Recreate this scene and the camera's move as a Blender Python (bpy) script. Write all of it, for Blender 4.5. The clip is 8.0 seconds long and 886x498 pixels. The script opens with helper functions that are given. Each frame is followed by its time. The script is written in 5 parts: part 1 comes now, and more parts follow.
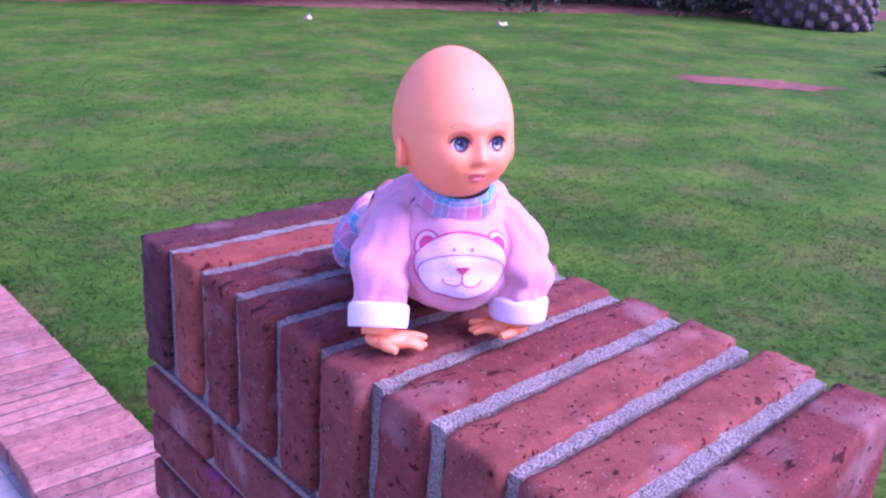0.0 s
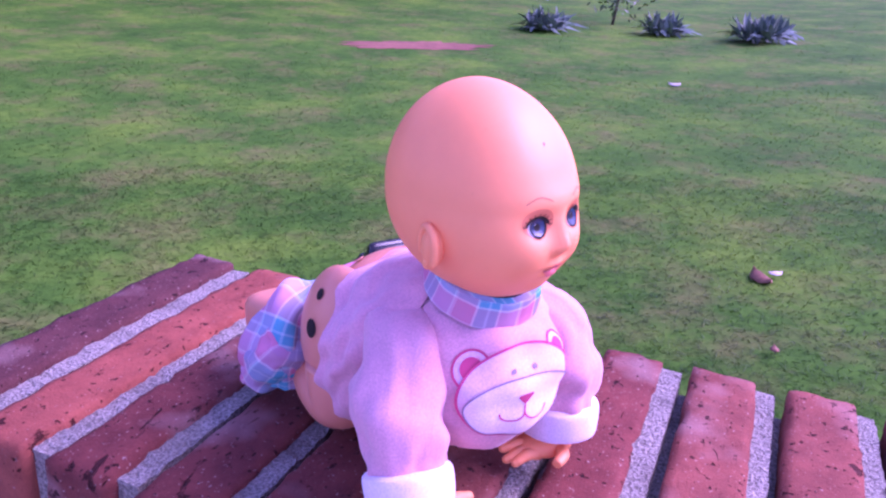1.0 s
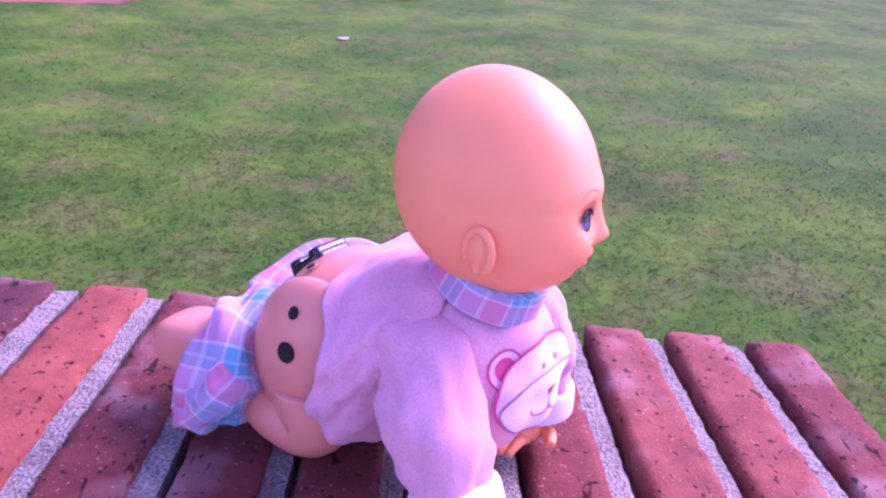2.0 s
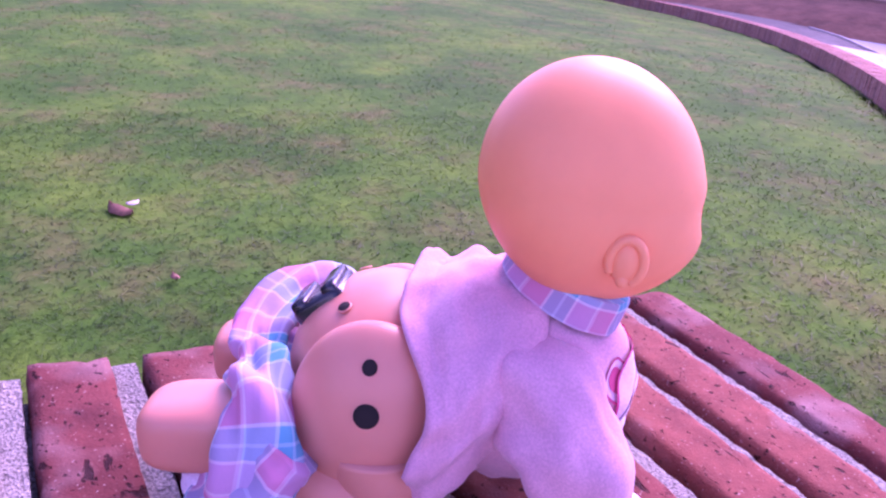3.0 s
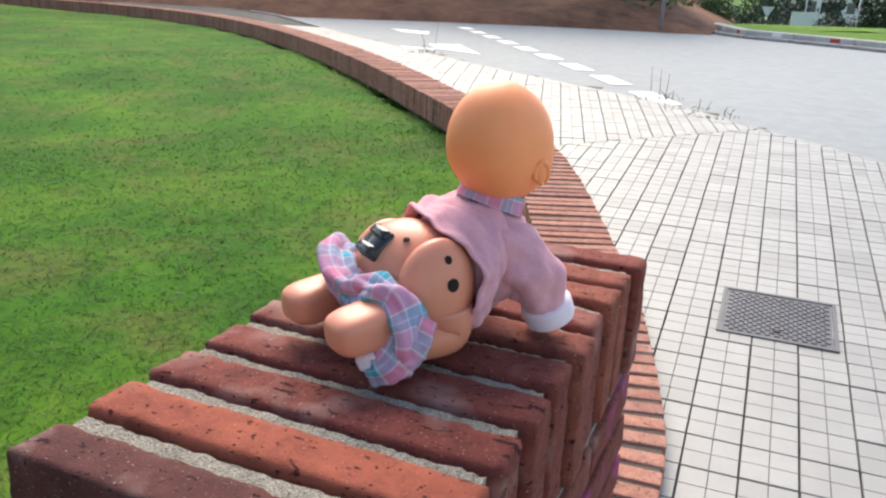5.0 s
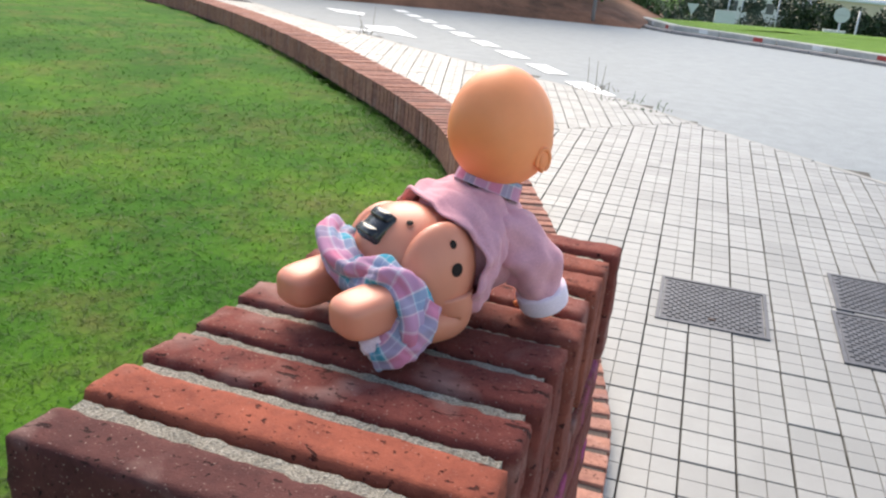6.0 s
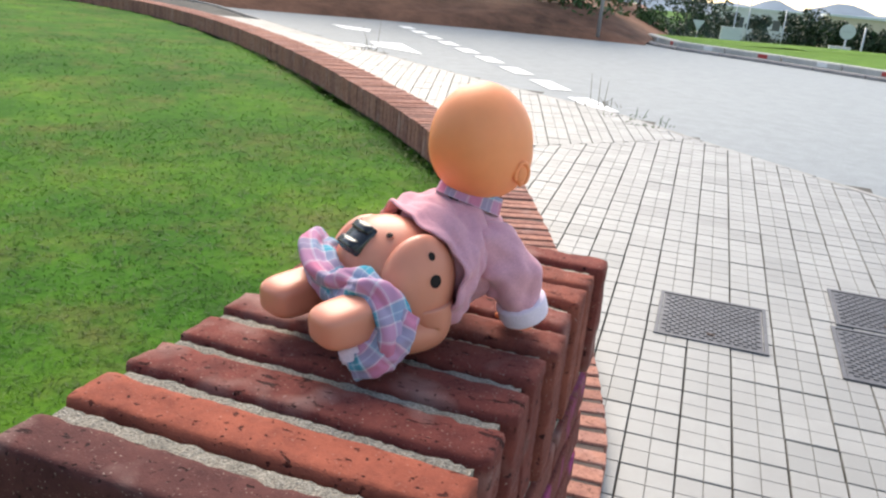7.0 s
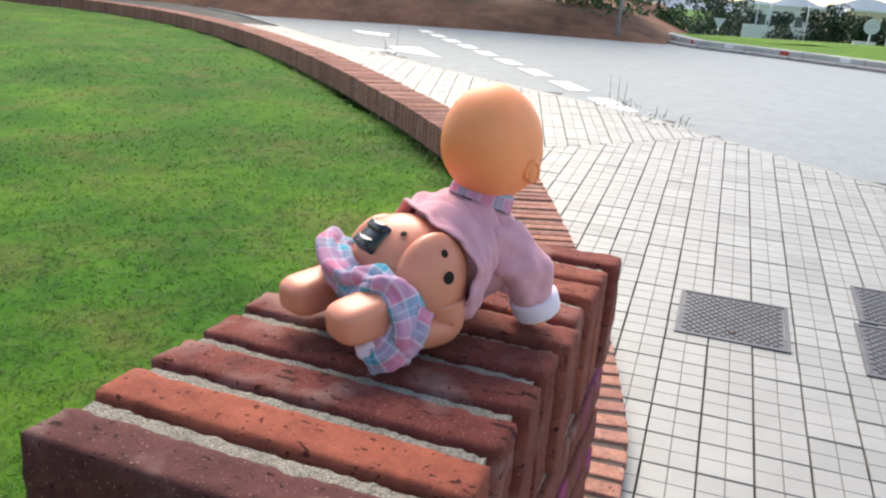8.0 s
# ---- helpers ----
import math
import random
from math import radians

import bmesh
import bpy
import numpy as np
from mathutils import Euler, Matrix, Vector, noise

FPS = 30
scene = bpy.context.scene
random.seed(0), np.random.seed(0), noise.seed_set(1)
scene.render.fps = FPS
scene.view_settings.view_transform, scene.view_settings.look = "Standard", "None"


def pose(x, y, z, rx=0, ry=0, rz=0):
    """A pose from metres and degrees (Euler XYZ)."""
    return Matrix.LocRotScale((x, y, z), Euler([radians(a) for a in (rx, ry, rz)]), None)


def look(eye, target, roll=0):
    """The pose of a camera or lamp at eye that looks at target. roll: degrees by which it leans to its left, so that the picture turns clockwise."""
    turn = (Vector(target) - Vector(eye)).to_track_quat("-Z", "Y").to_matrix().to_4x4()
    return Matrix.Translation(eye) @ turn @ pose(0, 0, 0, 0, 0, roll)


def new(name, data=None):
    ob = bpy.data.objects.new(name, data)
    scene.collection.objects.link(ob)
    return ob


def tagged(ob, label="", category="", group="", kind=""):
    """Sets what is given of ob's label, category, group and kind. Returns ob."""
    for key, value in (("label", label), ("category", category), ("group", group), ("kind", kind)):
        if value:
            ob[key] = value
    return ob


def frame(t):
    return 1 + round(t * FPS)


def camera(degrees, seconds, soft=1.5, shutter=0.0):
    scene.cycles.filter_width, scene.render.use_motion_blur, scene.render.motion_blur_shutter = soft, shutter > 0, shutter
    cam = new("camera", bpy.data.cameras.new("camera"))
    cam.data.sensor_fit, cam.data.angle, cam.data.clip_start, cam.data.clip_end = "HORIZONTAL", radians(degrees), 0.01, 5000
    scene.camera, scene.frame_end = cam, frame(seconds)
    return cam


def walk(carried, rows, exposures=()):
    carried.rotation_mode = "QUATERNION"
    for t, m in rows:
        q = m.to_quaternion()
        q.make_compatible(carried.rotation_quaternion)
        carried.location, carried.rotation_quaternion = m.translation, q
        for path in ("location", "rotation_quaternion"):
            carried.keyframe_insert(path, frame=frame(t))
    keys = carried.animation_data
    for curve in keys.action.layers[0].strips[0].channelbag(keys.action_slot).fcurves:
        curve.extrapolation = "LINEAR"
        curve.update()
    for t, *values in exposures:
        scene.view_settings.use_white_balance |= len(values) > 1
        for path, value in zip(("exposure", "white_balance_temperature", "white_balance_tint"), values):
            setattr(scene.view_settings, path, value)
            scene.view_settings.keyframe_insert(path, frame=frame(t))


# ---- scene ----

# ---------------- camera ----------------
cam = camera(57.5, 8.0, soft=2.3)
ROWS = [
    (0.0, -0.3140, -0.7755, 1.1858, 70.15, -3.64, -42.76),
    (0.5, -0.2612, -0.6038, 1.1770, 72.14, -0.46, -54.88),
    (1.0, -0.2718, -0.4811, 1.1846, 69.45, -3.11, -67.06),
    (2.5, -0.2722, -0.2280, 1.1797, 68.94, -6.14, -102.04),
    (3.0, -0.1685, -0.1235, 1.1648, 68.80, -7.30, -118.15),
    (3.5, -0.1304, 0.0029, 1.1906, 65.87, -5.63, -141.76),
    (4.0, -0.1881, 0.0936, 1.1954, 67.51, -3.68, -140.99),
    (4.5, -0.2135, 0.2098, 1.2005, 68.28, -6.09, -144.67),
    (5.0, -0.1340, 0.3110, 1.2052, 71.60, -2.59, -156.24),
    (6.5, -0.0726, 0.3322, 1.1978, 70.78, -6.17, -161.44),
    (7.0, -0.1000, 0.3358, 1.2033, 71.85, -5.40, -160.31),
    (7.5, -0.1055, 0.3508, 1.2050, 72.09, -4.75, -159.63),
    (8.0, -0.1138, 0.3511, 1.2050, 71.97, -4.22, -159.05),
]
EXPOSE = [(0.0, 1.28, 5250, 90), (1.0, 1.34, 5360, 106), (2.5, 1.58, 5750, 108), (3.4, 1.58, 5750, 121), (3.85, 1.34, 7250, 12), (4.5, 1.32, 7300, 8), (5.0, 1.28, 7450, 11), (8.0, 1.28, 7450, 10)]
walk(cam, [(t, pose(x, y, z, rx, ry, rz)) for t, x, y, z, rx, ry, rz in ROWS], EXPOSE)

# ---------------- light ----------------
world = bpy.data.worlds.new("sky")
scene.world = world
world.use_nodes = True
wn = world.node_tree
sky = wn.nodes.new("ShaderNodeTexSky")
sky.sky_type, sky.sun_disc = "NISHITA", False
sky.sun_elevation, sky.sun_rotation = radians(44), radians(149)
sky.air_density, sky.dust_density, sky.ozone_density = 1.0, 1.0, 1.0
wn.links.new(sky.outputs[0], wn.nodes["Background"].inputs[0])
wn.nodes["Background"].inputs[1].default_value = 0.15
sun = new("sun", bpy.data.lights.new("sun", "SUN"))
sun.data.energy, sun.data.angle, sun.data.color = 2.2, radians(40), (1.0, 0.96, 0.9)
sun.matrix_world = look((4.5, -7.5, 8.5), (0, 0, 0))


# ---------------- materials ----------------
def shader(name, rough=0.8, metal=0.0, spec=0.3):
    m = bpy.data.materials.new(name)
    m.use_nodes = True
    b = m.node_tree.nodes["Principled BSDF"]
    b.inputs["Roughness"].default_value, b.inputs["Metallic"].default_value = rough, metal
    b.inputs["Specular IOR Level"].default_value = spec
    return m, m.node_tree, b


def node(tree, kind, **values):
    n = tree.nodes.new(kind)
    for key, value in values.items():
        if key == "op":
            n.operation = value
        elif key == "blend":
            n.data_type, n.blend_type = "RGBA", value
        else:
            n.inputs[key].default_value = value
    return n


def ramp(tree, source, stops):
    r = tree.nodes.new("ShaderNodeValToRGB")
    while len(r.color_ramp.elements) < len(stops):
        r.color_ramp.elements.new(0.5)
    for e, (at, c) in zip(r.color_ramp.elements, stops):
        e.position, e.color = at, (*c, 1) if len(c) == 3 else c
    tree.links.new(source, r.inputs[0])
    return r.outputs[0]


def mixed(tree, fac, a, b, blend="MIX"):
    n = tree.nodes.new("ShaderNodeMix")
    n.data_type, n.blend_type = "RGBA", blend
    for socket, value in ((n.inputs[0], fac), (n.inputs[6], a), (n.inputs[7], b)):
        if isinstance(value, bpy.types.NodeSocket):
            tree.links.new(value, socket)
        elif isinstance(value, (int, float)):
            socket.default_value = value
        else:
            socket.default_value = (*value, 1)
    return n.outputs[2]


def noise_of(tree, scale, detail=4.0, rough=0.6, coords="Object", stretch=None):
    c = tree.nodes.new("ShaderNodeTexCoord")
    out = c.outputs[coords]
    if stretch:
        mp = tree.nodes.new("ShaderNodeMapping")
        mp.inputs["Scale"].default_value = stretch
        tree.links.new(out, mp.inputs[0])
        out = mp.outputs[0]
    n = node(tree, "ShaderNodeTexNoise", Scale=scale, Detail=detail, Roughness=rough)
    tree.links.new(out, n.inputs["Vector"])
    return n.outputs["Fac"]


def bumped(tree, b, height, strength, distance):
    n = node(tree, "ShaderNodeBump", Strength=strength, Distance=distance)
    tree.links.new(height, n.inputs["Height"])
    tree.links.new(n.outputs[0], b.inputs["Normal"])


def simple(name, color, rough=0.7, metal=0.0, vary=0.18, scale=30.0, bump=0.15, dist=0.002, spec=0.3):
    m, t, b = shader(name, rough, metal, spec)
    n = noise_of(t, scale)
    low = tuple(c * (1 - vary) for c in color)
    high = tuple(min(1, c * (1 + vary)) for c in color)
    big = noise_of(t, scale * 0.13)
    c1 = ramp(t, n, [(0.3, low), (0.7, high)])
    t.links.new(mixed(t, 0.5, c1, ramp(t, big, [(0.35, low), (0.65, high)])), b.inputs["Base Color"])
    bumped(t, b, n, bump, dist)
    return m


def world_noise(tree, scale, detail=4.0, rough=0.6):
    g = tree.nodes.new("ShaderNodeNewGeometry")
    n = node(tree, "ShaderNodeTexNoise", Scale=scale, Detail=detail, Roughness=rough)
    tree.links.new(g.outputs["Position"], n.inputs["Vector"])
    return n.outputs["Fac"]


def crack_noise(tree):
    """Longer pits and drag marks along the brick."""
    g = tree.nodes.new("ShaderNodeNewGeometry")
    mp = tree.nodes.new("ShaderNodeMapping")
    mp.inputs["Scale"].default_value = (0.45, 1.0, 1.0)
    tree.links.new(g.outputs["Position"], mp.inputs[0])
    n = node(tree, "ShaderNodeTexNoise", Scale=75, Detail=5.0, Roughness=0.62, Distortion=0.6)
    tree.links.new(mp.outputs[0], n.inputs["Vector"])
    return n.outputs["Fac"]


def brick_material(name, tones, dust=0.4):
    m, t, b = shader(name, 0.88, 0, 0.2)
    info = t.nodes.new("ShaderNodeObjectInfo")
    base = ramp(t, info.outputs["Random"], [(i / max(1, len(tones) - 1), c) for i, c in enumerate(tones)])
    mid = world_noise(t, 34, 6, 0.72)
    base = mixed(t, ramp(t, mid, [(0.35, (0, 0, 0)), (0.7, (1, 1, 1))]), base, mixed(t, 1.0, base, (0.55, 0.5, 0.55), "MULTIPLY"))
    speck = world_noise(t, 420, 2, 0.5)
    base = mixed(t, ramp(t, speck, [(0.66, (0, 0, 0)), (0.74, (dust, dust, dust))]), base, (0.55, 0.42, 0.36))
    pale = world_noise(t, 9, 3, 0.6)
    base = mixed(t, ramp(t, pale, [(0.55, (0, 0, 0)), (0.8, (dust * 1.6,) * 3)]), base, (0.46, 0.32, 0.28))
    pit_n = world_noise(t, 150, 4, 0.6)
    pit_a = ramp(t, pit_n, [(0.325, (0, 0, 0)), (0.375, (1, 1, 1))])
    pit = mixed(t, 1.0, pit_a, ramp(t, crack_noise(t), [(0.315, (0, 0, 0)), (0.36, (1, 1, 1))]), "MULTIPLY")
    base = mixed(t, pit, mixed(t, 1.0, base, (0.25, 0.2, 0.22), "MULTIPLY"), base)
    t.links.new(base, b.inputs["Base Color"])
    fine = world_noise(t, 600, 3, 0.6)
    hgt = node(t, "ShaderNodeMath", op="ADD")
    half = node(t, "ShaderNodeMath", op="MULTIPLY")
    half.inputs[1].default_value = 0.25
    t.links.new(fine, half.inputs[0])
    t.links.new(pit, hgt.inputs[0])
    t.links.new(half.outputs[0], hgt.inputs[1])
    bumped(t, b, hgt.outputs[0], 0.9, 0.0032)
    return m


RED = [(0.15, 0.046, 0.038), (0.26, 0.074, 0.048), (0.20, 0.056, 0.042), (0.28, 0.08, 0.05)]
M_brick = brick_material("fired_brick", RED)
# End brick's darker tones hold the shadow on its end face and dirt.
M_brick_dark = brick_material("shaded_dirty_brick", [(0.10, 0.034, 0.030), (0.12, 0.040, 0.034)])
M_brick_mid = brick_material("red_brick", [(0.175, 0.044, 0.034), (0.215, 0.053, 0.038)])
M_brick_orange = brick_material("orange_brick", [(0.31, 0.082, 0.048), (0.33, 0.088, 0.052)], dust=0.25)
M_strip = brick_material("edging_brick", [(0.38, 0.175, 0.125), (0.49, 0.23, 0.16), (0.33, 0.15, 0.115), (0.48, 0.24, 0.175), (0.44, 0.19, 0.13)], dust=0.35)


def mortar_material():
    """Sandy mortar: pale and dark grains, stained in places."""
    m, t, b = shader("mortar", 0.95, 0, 0.15)
    grain = world_noise(t, 520, 2, 0.6)
    c = ramp(t, grain, [(0.36, (0.17, 0.15, 0.122)), (0.5, (0.30, 0.27, 0.222)), (0.64, (0.42, 0.385, 0.325))])
    c = mixed(t, ramp(t, world_noise(t, 30, 4, 0.65), [(0.45, (0, 0, 0)), (0.75, (0.6,) * 3)]), c, (0.15, 0.135, 0.11))
    t.links.new(c, b.inputs["Base Color"])
    bumped(t, b, grain, 1.0, 0.004)
    return m


M_mortar = mortar_material()
M_joint = simple("dark_joint", (0.10, 0.072, 0.06), 0.95, vary=0.4, scale=200, bump=0.8)


def tile_material(name, joined):
    """joined: the tone varies by mesh island, not by object."""
    m, t, b = shader(name, 0.5, 0, 0.45)
    tone = t.nodes.new("ShaderNodeNewGeometry").outputs["Random Per Island"] if joined else t.nodes.new("ShaderNodeObjectInfo").outputs["Random"]
    c = ramp(t, tone, [(0, (0.23, 0.225, 0.21)), (0.5, (0.315, 0.308, 0.288)), (1, (0.275, 0.267, 0.25))])
    c = mixed(t, ramp(t, world_noise(t, 7, 5, 0.7), [(0.4, (0, 0, 0)), (0.75, (0.55,) * 3)]), c, (0.235, 0.225, 0.21))
    c = mixed(t, ramp(t, world_noise(t, 240, 2, 0.5), [(0.6, (0, 0, 0)), (0.72, (0.4,) * 3)]), c, (0.27, 0.255, 0.24))
    t.links.new(c, b.inputs["Base Color"])
    bumped(t, b, world_noise(t, 300, 3, 0.6), 0.3, 0.0015)
    return m


def groove_material():
    """Grooves filled unevenly: pale dust in places, dark dirt in others."""
    m, t, b = shader("tile_groove", 0.95, 0, 0.1)
    c = ramp(t, world_noise(t, 3.2, 4, 0.75), [(0.36, (0.09, 0.084, 0.075)), (0.45, (0.23, 0.222, 0.205)), (0.60, (0.32, 0.31, 0.29))])
    c = mixed(t, ramp(t, world_noise(t, 45, 3, 0.6), [(0.45, (0, 0, 0)), (0.7, (0.5,) * 3)]), c, (0.09, 0.082, 0.07))
    t.links.new(c, b.inputs["Base Color"])
    bumped(t, b, world_noise(t, 300, 3, 0.6), 0.5, 0.002)
    return m


M_tile, M_tile_far = tile_material("pavement_tile", False), tile_material("far_pavement_tile", True)
M_tile_groove = groove_material()
M_tile_joint = simple("tile_joint", (0.105, 0.097, 0.086), 0.95, vary=0.5, scale=30)
M_concrete = simple("concrete", (0.46, 0.45, 0.42), 0.9, vary=0.2, scale=14, bump=0.4)
M_kerbstone = simple("pale_kerb_concrete", (0.30, 0.29, 0.27), 0.9, vary=0.3, scale=9, bump=0.4)
M_dirt = simple("gutter_soil", (0.075, 0.055, 0.04), 0.95, vary=0.5, scale=60, bump=0.8)
M_asphalt = simple("asphalt", (0.235, 0.255, 0.262), 0.7, vary=0.14, scale=60, bump=0.5, dist=0.004)
M_white = simple("road_paint", (0.80, 0.80, 0.78), 0.7, vary=0.06, scale=20)
M_kerb_grey = simple("old_kerb_concrete", (0.26, 0.24, 0.235), 0.9, vary=0.25, scale=7, bump=0.4)
M_redpaint = simple("red_kerb_paint", (0.45, 0.07, 0.06), 0.7)
M_iron = simple("cast_iron_cover", (0.115, 0.115, 0.125), 0.6, 0.3, vary=0.25, scale=80, bump=0.4)
M_pole = simple("galvanised_steel", (0.45, 0.46, 0.47), 0.5, 0.6, vary=0.1)
M_sign_back = simple("sign_grey", (0.50, 0.51, 0.52), 0.5, 0.3, vary=0.06)
M_cabinet = simple("painted_cabinet", (0.55, 0.56, 0.55), 0.6, vary=0.08, scale=6)
M_soil = simple("reddish_soil", (0.165, 0.075, 0.045), 0.95, vary=0.6, scale=3, bump=0.9, dist=0.05)
M_bare = simple("bare_earth", (0.20, 0.085, 0.05), 0.95, vary=0.35, scale=8, bump=0.8, dist=0.01)
M_bark = simple("bark", (0.11, 0.085, 0.065), 0.95, vary=0.4, scale=12, bump=0.9, dist=0.03)
M_palm = simple("palm_leaf_bases", (0.12, 0.095, 0.085), 0.95, vary=0.5, scale=9, bump=0.8, dist=0.03)


def leaf_material(name, a, b_, rough=0.55):
    m, t, b = shader(name, rough, 0, 0.35)
    g = t.nodes.new("ShaderNodeNewGeometry")
    c = ramp(t, g.outputs["Random Per Island"], [(0, a), (1, b_)])
    t.links.new(c, b.inputs["Base Color"])
    return m


M_leaf_dark = leaf_material("dark_foliage", (0.012, 0.028, 0.012), (0.035, 0.065, 0.025))
M_leaf = leaf_material("foliage", (0.03, 0.075, 0.02), (0.075, 0.14, 0.04))
M_leaf_grey = leaf_material("grey_green_foliage", (0.06, 0.11, 0.075), (0.14, 0.20, 0.15))
M_far = leaf_material("far_foliage", (0.03, 0.05, 0.035), (0.06, 0.085, 0.055))


def lawn_colours(t):
    a = world_noise(t, 0.9, 4, 0.65)
    c = ramp(t, a, [(0.30, (0.025, 0.098, 0.010)), (0.5, (0.048, 0.146, 0.013)), (0.70, (0.105, 0.212, 0.019))])
    d = world_noise(t, 2.3, 5, 0.7)
    c = mixed(t, ramp(t, d, [(0.48, (0, 0, 0)), (0.70, (0.75,) * 3)]), c, (0.15, 0.145, 0.045))
    e = world_noise(t, 11, 4, 0.7)
    return mixed(t, ramp(t, e, [(0.42, (0.6,) * 3), (0.6, (0, 0, 0))]), c, mixed(t, 1.0, c, (0.55, 0.66, 0.6), "MULTIPLY"))


def lawn_material():
    m, t, b = shader("lawn_ground", 0.95, 0, 0.1)
    c = lawn_colours(t)
    c = mixed(t, 1.0, c, (0.95, 0.96, 0.9), "MULTIPLY")
    t.links.new(c, b.inputs["Base Color"])
    bumped(t, b, world_noise(t, 60, 4, 0.7), 0.3, 0.006)
    return m


def blade_material():
    m, t, b = shader("grass_blades", 0.6, 0, 0.25)
    c = lawn_colours(t)
    g = t.nodes.new("ShaderNodeNewGeometry")
    k = ramp(t, g.outputs["Random Per Island"], [(0, (0.72, 0.76, 0.7)), (0.9, (1.25, 1.23, 1.12)), (0.97, (1.45, 1.35, 1.25)), (1, (1.9, 1.5, 1.5))])
    col = mixed(t, 1.0, c, k, "MULTIPLY")
    t.links.new(col, b.inputs["Base Color"])
    thin = t.nodes.new("ShaderNodeBsdfTranslucent")
    t.links.new(col, thin.inputs[0])
    mix = t.nodes.new("ShaderNodeMixShader")
    mix.inputs[0].default_value = 0.5
    t.links.new(b.outputs[0], mix.inputs[1])
    t.links.new(thin.outputs[0], mix.inputs[2])
    t.links.new(mix.outputs[0], t.nodes["Material Output"].inputs[0])
    return m


M_lawn, M_blade = lawn_material(), blade_material()


# ---------------- mesh helpers ----------------
def bm_object(name, bm, material, parent=None, label="", smooth=False):
    me = bpy.data.meshes.new(name)
    bm.to_mesh(me)
    bm.free()
    return mesh_object(name, me, material, parent, label, smooth)


def mesh_object(name, me, material, parent=None, label="", smooth=False):
    for mat in material if isinstance(material, (list, tuple)) else [material]:
        if mat and mat.name not in [s.name for s in me.materials if s]:
            me.materials.append(mat)
    if smooth:
        me.polygons.foreach_set("use_smooth", [True] * len(me.polygons))
    ob = new(name, me)
    if parent:
        ob.parent = parent
    if label:
        tagged(ob, label)
    return ob


def part(name, bm, material, parent, label="", smooth=False):
    return bm_object(name, bm, material, parent, label, smooth)


def box(bm, x0, x1, y0, y1, z0, z1, bevel=0.0, segments=1):
    made = bmesh.ops.create_cube(bm, size=1)["verts"]
    bmesh.ops.scale(bm, vec=(x1 - x0, y1 - y0, z1 - z0), verts=made)
    bmesh.ops.translate(bm, vec=((x0 + x1) / 2, (y0 + y1) / 2, (z0 + z1) / 2), verts=made)
    if bevel:
        edges = list({e for v in made for e in v.link_edges})
        bmesh.ops.bevel(bm, geom=edges, offset=bevel, segments=segments, profile=0.6, affect="EDGES")
    return bm


def boxed(*a, **k):
    return box(bmesh.new(), *a, **k)


def rod(bm, p, q, r0, r1=None, sides=10):
    p, q = Vector(p), Vector(q)
    made = bmesh.ops.create_cone(bm, cap_ends=True, segments=sides, radius1=r0, radius2=r0 if r1 is None else r1, depth=(q - p).length)["verts"]
    turn = (q - p).to_track_quat("Z", "Y").to_matrix().to_4x4()
    bmesh.ops.transform(bm, matrix=Matrix.Translation((p + q) / 2) @ turn, verts=made)
    return bm


def worn_brick(lx, ly, lz, seed):
    """A close-up brick: rounded, chipped along its edges and uneven."""
    bm = bmesh.new()
    box(bm, -lx / 2, lx / 2, -ly / 2, ly / 2, -lz / 2, lz / 2)
    for size, cuts in ((lx, 34), (lz, 16), (ly, 6)):
        bmesh.ops.subdivide_edges(bm, edges=[e for e in bm.edges if abs(e.calc_length() - size) < 1e-5], cuts=cuts, use_grid_fill=True)
    half = Vector((lx / 2, ly / 2, lz / 2))
    shift = Vector((seed * 7.3, seed * 3.1, seed))
    for v in bm.verts:
        p = v.co.copy()
        edge = sorted(half[k] - abs(p[k]) for k in range(3))
        r = 0.0048 + 0.0025 * noise.noise(p * 40 + shift)
        core = Vector([max(-half[k] + r, min(half[k] - r, p[k])) for k in range(3)])
        out = p - core
        if edge[1] < r and out.length > 0:
            v.co = core + out.normalized() * r
        n = noise.noise(p * 70 + shift)
        chip = max(0, noise.noise(p * 55 - shift) - 0.25) * 0.006 if edge[1] < 0.012 else 0
        way = Vector([p[k] / half[k] if abs(abs(p[k]) - half[k]) < 1e-5 else 0 for k in range(3)])
        v.co += way * (0.0012 * n + 0.0008 * noise.noise(p * 22 + shift) - chip)
    return bm


def empty(name, at=(0, 0, 0), rz=0.0):
    ob = new(name)
    ob.matrix_world = pose(*at, 0, 0, rz)
    return ob


def rough_brick(lx, ly, lz, seed, bevel=0.006, wear=0.0022, cuts=5):
    """A brick centred on its own origin, with soft worn edges and uneven faces."""
    bm = bmesh.new()
    box(bm, -lx / 2, lx / 2, -ly / 2, ly / 2, -lz / 2, lz / 2)
    longest = [e for e in bm.edges if e.calc_length() > 0.8 * max(lx, ly, lz)]
    bmesh.ops.subdivide_edges(bm, edges=longest, cuts=cuts, use_grid_fill=True)
    sharp = [e for e in bm.edges if e.calc_face_angle(0) > 1.0]
    bmesh.ops.bevel(bm, geom=sharp, offset=bevel, segments=2, profile=0.55, affect="EDGES")
    for v in bm.verts:
        p = v.co * 45 + Vector((seed * 7.3, seed * 3.1, seed))
        v.co += noise.noise_vector(p) * wear
    return bm


